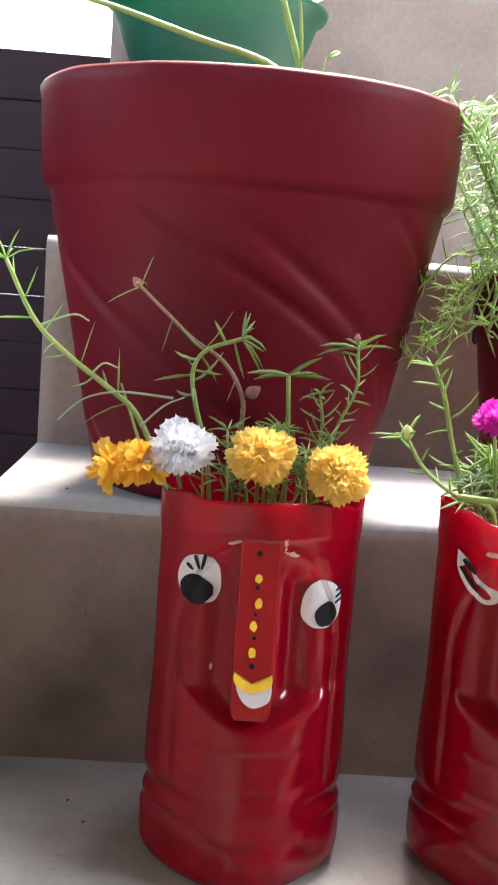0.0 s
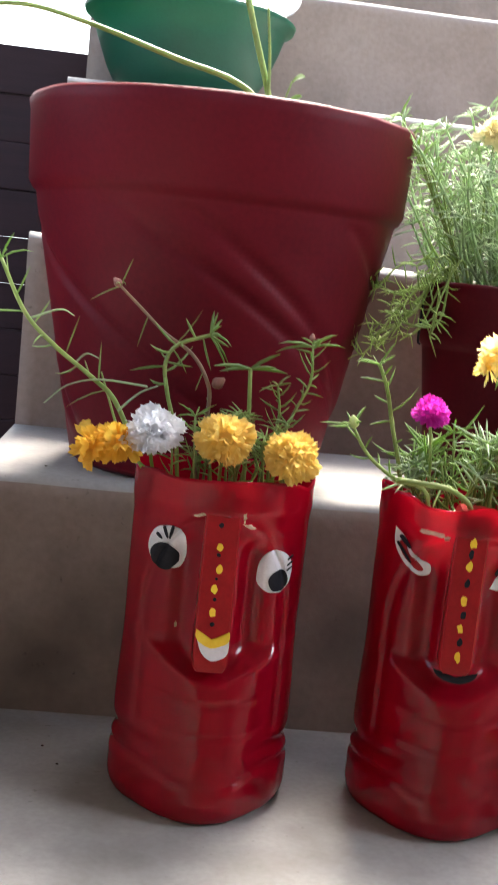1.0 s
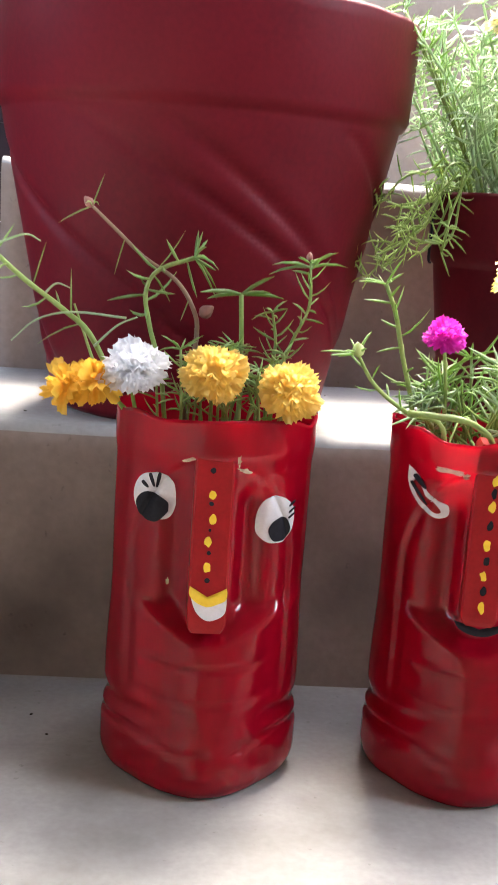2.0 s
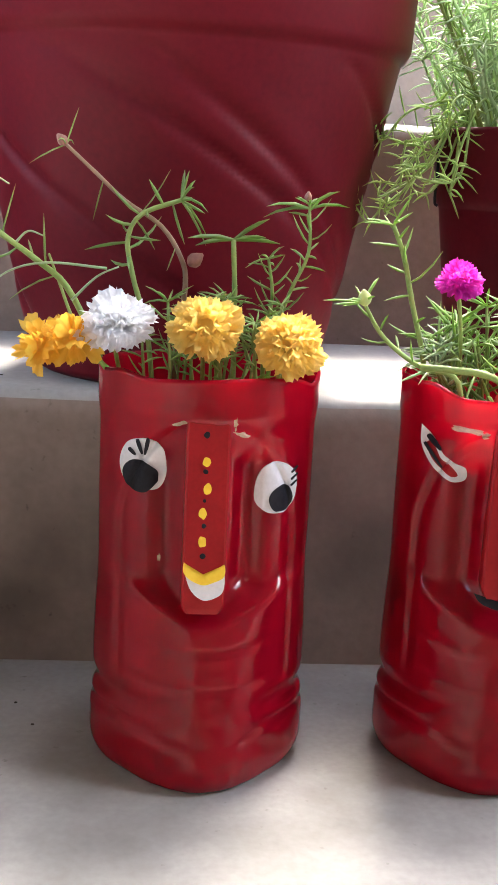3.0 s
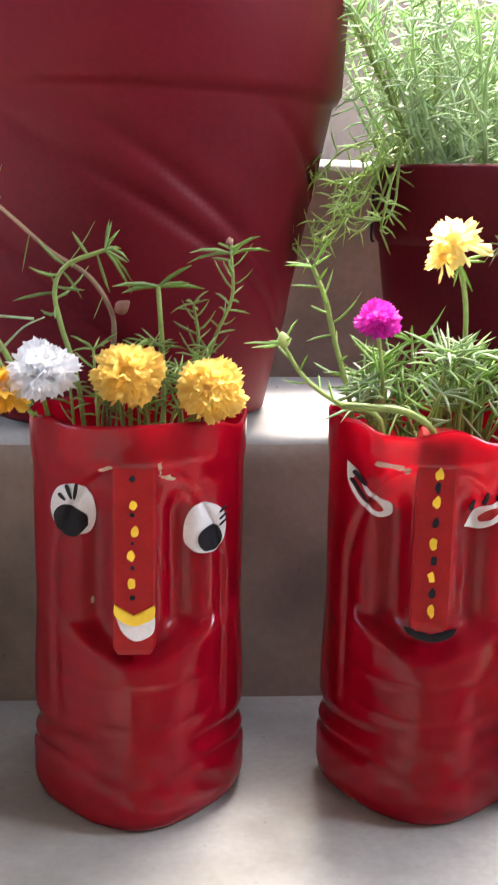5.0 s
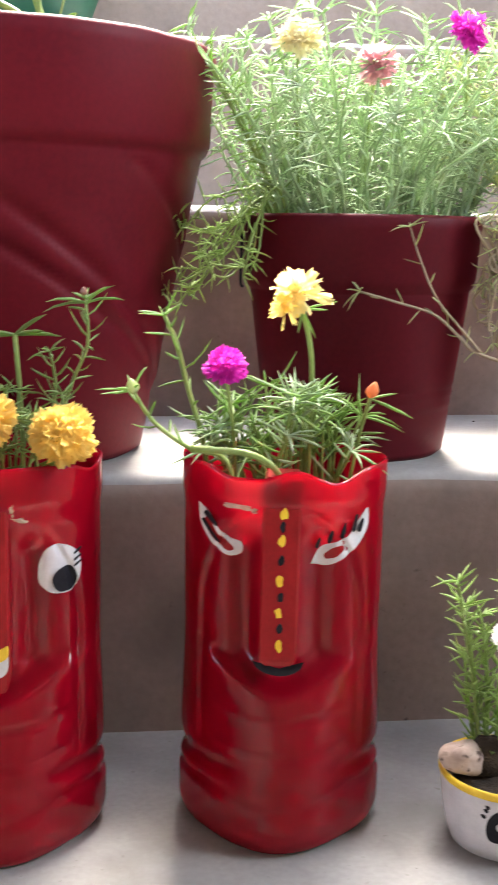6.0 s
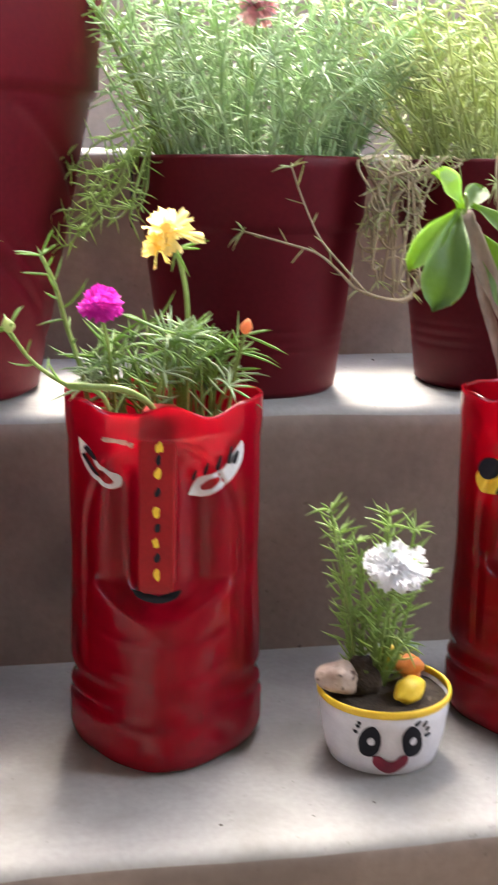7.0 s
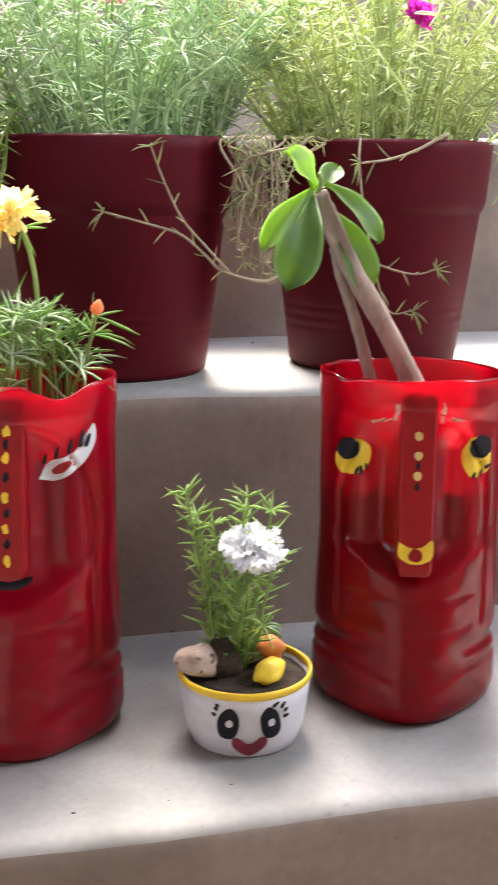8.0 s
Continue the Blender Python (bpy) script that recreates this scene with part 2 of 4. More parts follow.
def loft(bm, rings, closed=True, cap0=False, cap1=False):
    vs = [[bm.verts.new(p) for p in r] for r in rings]
    n = len(rings[0])
    for a, b in zip(vs, vs[1:]):
        for i in range(n if closed else n - 1):
            j = (i + 1) % n
            bm.faces.new((a[i], a[j], b[j], b[i]))
    if cap0:
        bm.faces.new(vs[0][::-1])
    if cap1:
        bm.faces.new(vs[-1])
    return vs


def lathe(bm, profile, seg=72, warp=None, ring_only=False):
    """profile: (radius, height) from the outside bottom over the rim to the inside bottom."""
    rings = []
    for r, z in profile:
        ring = []
        for i in range(seg):
            a = 2 * math.pi * i / seg
            rr, zz = (r, z) if warp is None else warp(r, z, a)
            ring.append(Vector((rr * math.sin(a), -rr * math.cos(a), zz)))
        rings.append(ring)
    return loft(bm, rings + rings[:1], True) if ring_only else loft(bm, rings, True, True, True)


def box(bm, lo, hi, bevel=0.0):
    g = bmesh.ops.create_cube(bm, size=1.0)
    for v in g["verts"]:
        v.co = Vector([lo[i] + (v.co[i] + 0.5) * (hi[i] - lo[i]) for i in range(3)])
    if bevel:
        es = list({e for v in g["verts"] for e in v.link_edges})
        bmesh.ops.bevel(bm, geom=es, offset=bevel, segments=2, profile=0.6, affect="EDGES")


def curve_points(pts, n):
    """A smooth run of n+1 points through pts."""
    pts = [Vector(p) for p in pts]
    q = [2 * pts[0] - pts[1]] + pts + [2 * pts[-1] - pts[-2]]
    out = []
    m = len(pts) - 1
    for i in range(n + 1):
        u = i / n * m
        k = min(int(u), m - 1)
        f = u - k
        a, b, c, d = q[k:k + 4]
        out.append(0.5 * ((2 * b) + (c - a) * f + (2 * a - 5 * b + 4 * c - d) * f * f + (3 * b - a - 3 * c + d) * f ** 3))
    return out


def tube(bm, pts, r0, r1, sides=6, knob=0.0):
    pts = [Vector(p) for p in pts]
    rings = []
    side = Vector((0.31, 0.87, 0.38))
    for i, p in enumerate(pts):
        d = (pts[min(i + 1, len(pts) - 1)] - pts[max(i - 1, 0)]).normalized()
        u = d.cross(side)
        u = (u if u.length > 1e-4 else d.cross(Vector((1, 0, 0)))).normalized()
        v = d.cross(u)
        r = r0 + (r1 - r0) * i / (len(pts) - 1)
        r *= 1 + knob * (random.random() - 0.5)
        rings.append([p + r * (math.cos(2 * math.pi * k / sides) * u + math.sin(2 * math.pi * k / sides) * v) for k in range(sides)])
    loft(bm, rings, True, True, True)


def needle(bm, base, way, length, width, droop=0.25):
    """One fleshy needle leaf: a tapered, gently bent spindle of three sides."""
    way = Vector(way).normalized()
    u = way.cross(Vector((0.2, 0.3, 0.93)))
    u = (u if u.length > 1e-3 else Vector((1, 0, 0))).normalized()
    v = way.cross(u)
    rings = []
    for k, w in ((0, 0.6), (0.35, 1.0), (0.72, 0.85), (1.0, 0.12)):
        c = Vector(base) + way * length * k + Vector((0, 0, -droop * length * k * k))
        rings.append([c + 0.5 * width * w * (math.cos(2.094 * j) * u + math.sin(2.094 * j) * v) for j in range(3)])
    loft(bm, rings, True, False, False)


def leafy(bm, pts, every=0.0055, length=0.016, width=0.0016, start=0.15, rise=0.5, tuft=6, spread=1.0, sag=(-0.6, 0.4)):
    """Needle leaves round a stem, with a tuft at its tip."""
    run = curve_points(pts, 24)
    total = sum((b - a).length for a, b in zip(run, run[1:]))
    count = max(1, int(total * (1 - start) / every))
    ang = random.random() * 6
    for i in range(count):
        u = start + (1 - start) * i / count
        k = min(int(u * 24), 23)
        p = run[k].lerp(run[k + 1], u * 24 - k)
        d = (run[k + 1] - run[k]).normalized()
        ang += 2.4
        s = d.cross(Vector((0.1, 0.99, 0.1))).normalized()
        out = (math.cos(ang) * s + math.sin(ang) * d.cross(s)).normalized()
        needle(bm, p, out * spread + d * (rise + random.uniform(-0.2, 0.3)), length * random.uniform(0.65, 1.15), width * random.uniform(0.8, 1.2), random.uniform(*sag))
    d = (run[-1] - run[-2]).normalized()
    for i in range(tuft):
        ang += 2.4
        s = d.cross(Vector((0.1, 0.99, 0.1))).normalized()
        out = (math.cos(ang) * s + math.sin(ang) * d.cross(s)).normalized()
        needle(bm, run[-1], out + d * random.uniform(0.2, 0.9), length * random.uniform(0.7, 1.2), width, random.uniform(0.0, 0.5))


def bloom(bm, centre, face, radius, petals=58, ragged=0.5, depth=0.75, seed=1):
    """A double flower head: layers of broad ruffled petals with notched edges round a full centre."""
    rnd = random.Random(seed)
    turn = Vector((0, 0, 1)).rotation_difference(Vector(face).normalized()).to_matrix()
    core = radius * (0.55 if ragged < 1.6 else 0.4)
    blob(bm, Vector(centre) + turn @ Vector((0, 0, 0.05 * radius)), (core, core, core * 0.92), seed, 0.12, 3)
    for i in range(petals):
        f = (i + 0.5) / petals
        tilt = math.acos(1 - 1.3 * f) + rnd.uniform(-0.12, 0.12)
        az = 2.4 * i + rnd.uniform(-0.25, 0.25)
        d = Vector((math.sin(tilt) * math.cos(az), math.sin(tilt) * math.sin(az), math.cos(tilt) * depth))
        s = Vector((-math.sin(az), math.cos(az), 0))
        spin = rnd.uniform(-0.9, 0.9) * (1 - 0.6 * f)
        up = d.cross(s).normalized()
        s, up = s * math.cos(spin) + up * math.sin(spin), up * math.cos(spin) - s * math.sin(spin)
        w = radius * (rnd.uniform(0.24, 0.42) if ragged < 1.6 else rnd.uniform(0.30, 0.55))
        ln = radius * rnd.uniform(0.84, 1.10) * (1 + 0.38 * noise.noise(d * 1.9 + Vector((seed * 3.7, 0, 0))))
        ln *= 1 if ragged < 1.6 else rnd.uniform(0.7, 1.35)
        ph = rnd.uniform(0, 6.28)
        curl = rnd.uniform(-0.1, 0.35)
        rows = []
        for k, ww in ((0.3, 0.25), (0.62, 0.62), (0.86, 0.95), (1.0, 1.0)):
            row = []
            for j in range(9):
                x = (j - 4) / 4
                ruffle = 0.11 * radius * math.sin(x * 6.5 + ph) * k ** 3
                tip = (0.09 * (j % 2) + rnd.uniform(-0.10, 0.07)) * ragged * radius * 0.8 if k == 1.0 else 0
                row.append(Vector(centre) + turn @ (d * (ln * k + tip - 0.20 * w * x * x) + s * (x * w * ww) + up * (ruffle - curl * radius * 0.35 * k ** 3)))
            rows.append(row)
        loft(bm, rows, False)


def blob(bm, centre, size, seed=0, rough=0.18, sub=2):
    g = bmesh.ops.create_icosphere(bm, subdivisions=sub, radius=1.0)
    for v in g["verts"]:
        k = 1 + rough * noise.noise(v.co * 1.3 + Vector((seed * 7.1, 0, 0)))
        v.co = Vector(centre) + Vector([v.co[i] * size[i] * k for i in range(3)])


# ---- staircase ----
GO, RISE, LEFT, RIGHT = 0.245, 0.18, 0.17, 1.55


def step(level, parent):
    """One cement step: a rounded, slightly worn nosing over a plain riser."""
    y0, z0 = level * GO, (level + 1) * RISE
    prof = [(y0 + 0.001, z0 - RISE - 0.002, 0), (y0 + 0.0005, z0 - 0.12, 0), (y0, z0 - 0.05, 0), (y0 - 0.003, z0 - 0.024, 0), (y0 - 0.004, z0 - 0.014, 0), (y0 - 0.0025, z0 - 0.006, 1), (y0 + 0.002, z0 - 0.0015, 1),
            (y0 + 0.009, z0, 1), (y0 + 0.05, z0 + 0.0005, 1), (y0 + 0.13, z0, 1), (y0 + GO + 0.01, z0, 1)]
    bm = bmesh.new()
    seg = 90
    rows = []
    for i in range(seg + 1):
        x = LEFT + (RIGHT - LEFT) * i / seg
        row = []
        for y, z, _ in prof:
            w = noise.noise(Vector((x * 9, y * 5 + level * 3.3, z * 6))) * 0.0030 + noise.noise(Vector((x * 45, y * 30, z * 30 + level))) * 0.0007
            near = 1.0 if z0 - z < 0.03 else 0.5
            row.append(bm.verts.new((x, y + w * near, z + (w * 0.6 if abs(y - y0) < 0.012 and z0 - z < 0.03 else w * 0.25))))
        rows.append(row)
    for a, b in zip(rows, rows[1:]):
        for k in range(len(prof) - 1):
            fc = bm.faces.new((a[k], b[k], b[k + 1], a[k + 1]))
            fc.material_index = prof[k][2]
    for row in (rows[0], rows[-1]):
        x = row[0].co.x
        fc = bm.faces.new(row + [bm.verts.new((x, y0 + GO + 0.01, z0 - RISE - 0.002))])
        fc.material_index = 0
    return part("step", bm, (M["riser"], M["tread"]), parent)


stairs = thing("staircase", (0, 0, 0), "grey cement staircase with plain risers and worn rounded nosings", "staircase", kind="structure")
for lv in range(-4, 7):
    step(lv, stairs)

# floor below, landing above, unseen walls added to close the place
bm = bmesh.new(); box(bm, (-60, -60, -0.94), (60, 60, -0.72))
tagged(mesh_object("floor", bm, M["tread"], smooth=False), "plain grey cement floor below the stairs", "floor", kind="structure")
bm = bmesh.new(); box(bm, (LEFT, 7 * GO + 0.012, -0.72), (RIGHT, 2.5, 7 * RISE))
tagged(mesh_object("landing", bm, M["tread"], smooth=False), "grey cement landing at the head of the stairs", "landing", kind="structure")
# east wall: its opening is made up to hold the side lamp
bm = bmesh.new(); 
box(bm, (RIGHT + 0.002, -3.2, -0.72), (1.7, 2.7, 0.62)); box(bm, (RIGHT + 0.002, -3.2, 1.28), (1.7, 2.7, 3.2))
box(bm, (RIGHT + 0.002, -3.2, 0.622), (1.7, -0.72, 1.278)); box(bm, (RIGHT + 0.002, -0.18, 0.622), (1.7, 2.7, 1.278))
tagged(mesh_object("wall_east", bm, M["plaster"], smooth=False), "unseen plastered wall beside the stairs with an opening for the added side lamp", "wall", kind="structure")
# unseen low wall, added to keep low frontal light off the first riser
bm = bmesh.new(); box(bm, (-2.2, -1.35, -0.72), (1.55, -1.2, 0.90))
tagged(mesh_object("light_block_parapet", bm, M["dim"], smooth=False), "unseen low brown wall added to block low light from the front", "wall", kind="structure")
# south wall: out of view, its long opening holds the fill lamp
bm = bmesh.new()
box(bm, (-2.2, -3.35, -0.72), (1.7, -3.2, 0.95)); box(bm, (-2.2, -3.35, 0.952), (-1.8, -3.2, 2.298)); box(bm, (1.4, -3.35, 0.952), (1.7, -3.2, 2.298))
tagged(mesh_object("wall_south", bm, M["dim"], smooth=False), "unseen brown wall with a long opening for the added fill lamp", "wall", kind="structure")
# west wall: out of view, opening made round the west lamp
bm = bmesh.new()
box(bm, (-2.35, -3.2, -0.72), (-2.2, 2.7, 0.7)); box(bm, (-2.35, -3.2, 1.9), (-2.2, 2.7, 3.2))
box(bm, (-2.35, -3.2, 0.702), (-2.2, -1.0, 1.898)); box(bm, (-2.35, 0.6, 0.702), (-2.2, 2.7, 1.898))
tagged(mesh_object("wall_west", bm, M["dim"], smooth=False), "unseen brown wall beyond the stairwell with an opening round the added lamp", "wall", kind="structure")
bm = bmesh.new(); box(bm, (LEFT, 2.5, -0.72), (1.7, 2.7, 2.2))
tagged(mesh_object("wall_north", bm, M["plaster"], smooth=False), "plain plastered wall at the head of the stairs", "wall", kind="structure")
# unseen ceiling pieces, added to limit where the sky shines in
bm = bmesh.new(); box(bm, (-2.3, -3.3, 2.3), (1.7, -1.0, 2.45)); box(bm, (-2.3, -0.998, 2.3), (0.0, 2.7, 2.45)); box(bm, (0.002, -0.998, 2.3), (0.30, 0.5, 2.45))
tagged(mesh_object("ceiling", bm, M["dim"], smooth=False), "unseen brown ceiling added to limit the skylight over the stairs", "ceiling", kind="structure")
# unseen low slab, added to hold skylight off the first riser
bm = bmesh.new(); box(bm, (-0.6, -1.1, 1.30), (1.548, -0.10, 1.45), 0.004)
tagged(mesh_object("slab", bm, M["dim"], smooth=False), "unseen brown slab added to shade the lower steps from the sky", "ceiling", kind="structure")

# unseen wall, added to darken the left of the first tread and riser
bm = bmesh.new(); box(bm, (0.03, -1.198, -0.72), (0.158, -0.012, 0.25))
tagged(mesh_object("light_block_stair_side", bm, M["plaster"], smooth=False), "unseen low plastered wall added to shade the left of the lower steps", "wall", kind="structure")

# dark board screen beside the stairs, with the open window over it
SCREEN_Y, SILL = 1.3, 0.735
screen = thing("board_screen", (0, SCREEN_Y, -0.72), "dark brown wooden board screen with thin gaps of light", "screen", kind="structure")
zb = -0.72
k = 0
while zb < SILL - 0.03:
    h = min(0.084, SILL - zb)
    bm = bmesh.new()
    box(bm, (-2.2, -0.012 + 0.004 * (k % 2), zb + 0.72 + 0.0003), (LEFT + 0.02, 0.012, zb + 0.72 + h - 0.0003), 0.003)
    part("board", bm, M["dark_wood"], screen, smooth=False)
    zb += h
    k += 1
bm = bmesh.new(); box(bm, (-2.6, 2.9, -1.0), (0.4, 2.92, 3.0))
tagged(mesh_object("backdrop", bm, glow, smooth=False), "bright hazy daylight outside the opening", "backdrop", kind="structure")


# ---- bottle planters ----
def bottle_shape(th, z):
    """A point on the moulded bottle: th from the front, z from its base."""
    ct, st = math.cos(th), math.sin(th)
    n = 2.7 - 0.4 * smooth01(0.06, 0.12, z)
    c, s = abs(math.cos(th - math.pi / 4)), abs(math.sin(th - math.pi / 4))
    r = 0.0535 / (c ** n + s ** n) ** (1 / n)
    r = min(r, 0.0595) * 0.985
    side = smooth01(0.25, 0.8, abs(st))
    r *= 1 - 0.045 * math.exp(-((z - 0.045) / 0.0045) ** 2) * side
    r *= 1 - 0.036 * math.exp(-((z - 0.028 - 0.006 * side) / 0.0026) ** 2) * smooth01(0.08, 0.4, abs(st)) * (0.4 + 0.6 * side)
    ridge = 0.022 + 0.014 * side
    r *= 1 + 0.020 * (1 - smooth01(ridge, ridge + 0.005, z))
    foot = max(0.0, 1 - z / 0.015)
    r *= 1 - 0.15 * (1 - math.sqrt(max(0.0, 1 - foot * foot))) + (0.024 * smooth01(0.055, 0.16, z) + 0.022 * smooth01(0.185, 0.2, z)) * abs(st)
    x, y = r * st, -r * ct * (1.06 - 0.14 * smooth01(0.0, 0.095, z))
    if y < 0:
        belly = 0.086 + 0.45 * max(0.0, math.sqrt(x * x + 0.00004) - 0.006)
        up = smooth01(belly, belly + 0.012, z) * (1 - 0.5 * smooth01(0.182, 0.198, z))
        y *= 1 - 0.19 * up
        hollow = math.exp(-((abs(x) - 0.020) / 0.0080) ** 2) * smooth01(0.100, 0.112, z) * (1 - smooth01(0.168, 0.184, z))
        y += 0.0072 * hollow
        edge = 0.0440 * math.sqrt(max(0.0, 1 - (max(0.0, z - 0.130) / 0.064) ** 2))
        tall = smooth01(0.045, 0.062, z) * (1 - smooth01(0.188, 0.194, z))
        y += (0.0023 * math.exp(-((abs(x) - edge) / 0.0020) ** 2) + 0.0010 * (1 - smooth01(edge - 0.001, edge + 0.001, abs(x)))) * tall
        for zc in (0.076, 0.056):
            y += 0.0013 * math.exp(-((z - zc - 2 * x * x) / 0.0014) ** 2) * smooth01(0.5, 0.85, ct)
        y += 0.0006 * noise.noise(Vector((x * 90, 3.0, z * 90)))
        y += 0.0015 * noise.noise(Vector((x * 32, 1.0, z * 105 + 900 * x * x))) * smooth01(0.008, 0.018, z) * (1 - smooth01(0.045, 0.060, z)) * smooth01(0.3, 0.6, ct)
    return x, y, z


def front(x, z):
    """Depth of the bottle's face at a place on it."""
    a, b = -1.5, 1.5
    for _ in range(26):
        m = (a + b) / 2
        if bottle_shape(m, z)[0] < x:
            a = m
        else:
            b = m
    return bottle_shape(a, z)[1]


def decal(pts, depth, lift, rings=10):
    """A thin patch of paint with a wavy outline laid on a face whose depth is depth(x, z)."""
    bm = bmesh.new()
    cx, cz = sum(p[0] for p in pts) / len(pts), sum(p[1] for p in pts) / len(pts)
    run = curve_points([(p[0], 0, p[1]) for p in pts] + [(pts[0][0], 0, pts[0][1])], 8 * len(pts))[:-1]
    rows = [[Vector((cx + (p.x - cx) * k / rings, 0, cz + (p.z - cz) * k / rings)) for p in run] for k in range(1, rings + 1)]
    for row in rows:
        for v in row:
            v.y = depth(v.x, v.z) - lift
    vs = loft(bm, rows)
    mid = bm.verts.new((cx, depth(cx, cz) - lift, cz))
    for i in range(len(run)):
        bm.faces.new((mid, vs[0][i], vs[0][(i + 1) % len(run)]))
    edge = [bm.verts.new(v.co + Vector((0, lift, 0))) for v in vs[-1]]
    for i in range(len(run)):
        j = (i + 1) % len(run)
        bm.faces.new((vs[-1][i], vs[-1][j], edge[j], edge[i]))
    return bm


def oval(cx, cz, rx, rz, turn=0.0, wob=0.06, n=12, seed=0):
    rnd = random.Random(seed)
    c, s = math.cos(radians(turn)), math.sin(radians(turn))
    out = []
    for i in range(n):
        a = 2 * math.pi * i / n
        k = 1 + rnd.uniform(-wob, wob)
        x, z = rx * k * math.cos(a), rz * k * math.sin(a)
        out.append((cx + c * x - s * z, cz + s * x + c * z))
    return out


def dab(x0, z0, x1, z1, w):
    """A short brush stroke from one place to another."""
    d = Vector((x1 - x0, z1 - z0)).normalized() * w * 0.5
    n = Vector((-d.y, d.x))
    return [(x0 - d.x * 0.6, z0 - d.y * 0.6), (x0 + n.x, z0 + n.y), ((x0 + x1) / 2 + n.x * 1.1, (z0 + z1) / 2 + n.y * 1.1), (x1 + n.x * 0.6, z1 + n.y * 0.6),
            (x1 + d.x * 0.5, z1 + d.y * 0.5), (x1 - n.x * 0.6, z1 - n.y * 0.6), ((x0 + x1) / 2 - n.x * 1.1, (z0 + z1) / 2 - n.y * 1.1), (x0 - n.x, z0 - n.y)]


def nose_depth(x, z):
    return -0.0440 - 0.095 * max(0.0, 0.2 - z)


def bottle_planter(at, turn, label, rim, soil_z, nose, group="red bottle planters", wall="bottle"):
    """nose: left, right, bottom, top and how far it slants."""
    ob = thing("bottle_planter", at, label, "planter", group, turn=turn)
    seg, rows = 128, 96
    bm = bmesh.new()
    outer, inner = [], []
    for k in range(rows + 1):
        o, i_ = [], []
        for j in range(seg):
            th = 2 * math.pi * j / seg
            top = rim(th)
            z = top * k / rows
            x, y, _ = bottle_shape(th, z)
            o.append(Vector((x, y, z)))
            i_.append(Vector((x * 0.965, y * 0.965, max(z, 0.003))))
        outer.append(o)
        inner.append(i_)
    loft(bm, outer + inner[::-1], True, True, True)
    part("bottle", bm, M[wall], ob)
    bm = bmesh.new()
    ring = []
    for k in range(61):
        z = 0.006 + (soil_z - 0.006) * k / 60
        ring.append([Vector((bottle_shape(2 * math.pi * j / 64, z)[0] * 0.935, bottle_shape(2 * math.pi * j / 64, z)[1] * 0.91, z)) for j in range(64)])
    for s in (0.7, 0.35, 0.1):
        ring.append([Vector((v.x * s, v.y * s, soil_z + 0.003 * noise.noise(v * 60 * s))) for v in ring[60]])
    loft(bm, ring, True, True, True)
    part("soil", bm, M["soil"], ob, "dark damp potting soil")
    l, r, zb_, zt, sl = nose
    bm = bmesh.new()
    rings = []
    for k in range(41):
        z = zb_ + (zt - zb_) * k / 40
        e = min(k, 40 - k)
        inset = 0.0022 if e == 0 else 0.0006 if e == 1 else 0.0
        yf = nose_depth(0, z) + inset * 0.4
        x0, x1 = l + sl * (z - zb_) + inset, r + sl * (z - zb_) - inset
        rings.append([Vector((x0, -0.020, z)), Vector((x0, yf + 0.0012, z)), Vector((x0 + 0.0012, yf, z)), Vector((x1 - 0.0012, yf, z)), Vector((x1, yf + 0.0012, z)), Vector((x1, -0.020, z))])
    loft(bm, rings, True, True, True)
    part("nose", bm, M["nose"], ob, "red painted handle strip", smooth=False)
    return ob


def paint(name, ob, mt, pts, lift, depth=front, label=""):
    return part(name, decal(pts, depth, lift), M[mt], ob, label, smooth=False)


def rim_a(th):
    return 0.2155 - 0.001 * math.cos(th) * 1.0 + 0.0022 * noise.noise(Vector((math.cos(th) * 2.2, math.sin(th) * 2.2, 0.3))) - 0.004 * math.exp(-((th - 1.2) / 0.22) ** 2)


def rim_b(th):
    t = (th + math.pi) % (2 * math.pi) - math.pi
    dip = 0.006 * math.exp(-((t + 0.35) / 0.35) ** 2) + 0.007 * math.exp(-((t - 0.55) / 0.3) ** 2)
    return 0.2140 - dip + 0.0025 * noise.noise(Vector((math.cos(th) * 3, math.sin(th) * 3, 4.3)))


def rim_d(th):
    return 0.2105 + 0.0032 * noise.noise(Vector((math.cos(th) * 2.6, math.sin(th) * 2.6, 8.3)))


A = bottle_planter((0.347, -0.107, 0), 0, "red painted cut plastic bottle planter with round white eyes", rim_a, 0.173, (-0.0125, 0.0090, 0.098, 0.2085, 0.0))
eye = paint("eye", A, "white_paint", oval(-0.0330, 0.1685, 0.0120, 0.0140, 10, 0.07, seed=1), 0.0011, label="white painted eye with a black pupil")
paint("pupil", eye, "black_paint", oval(-0.0348, 0.1625, 0.0088, 0.0082, -12, 0.08, seed=2), 0.0020)
for x0, z0, x1, z1 in ((-0.0405, 0.176, -0.0375, 0.1735), (-0.0365, 0.181, -0.034, 0.1745), (-0.0312, 0.182, -0.0325, 0.174)):
    paint("eyelash", eye, "black_paint", dab(x0, z0, x1, z1, 0.0018), 0.0020)
eye = paint("eye", A, "white_paint", oval(0.0345, 0.1580, 0.0118, 0.0138, 0, 0.06, seed=3), 0.0011, label="white painted eye with a black pupil")
paint("pupil", eye, "black_paint", oval(0.0378, 0.1525, 0.0064, 0.0072, 0, 0.1, seed=4), 0.0020)
for z0 in (0.1665, 0.1628, 0.1595):
    paint("eyelash", eye, "black_paint", dab(0.0425, z0 - 0.0008, 0.0458, z0 + 0.0016, 0.0010), 0.0020)
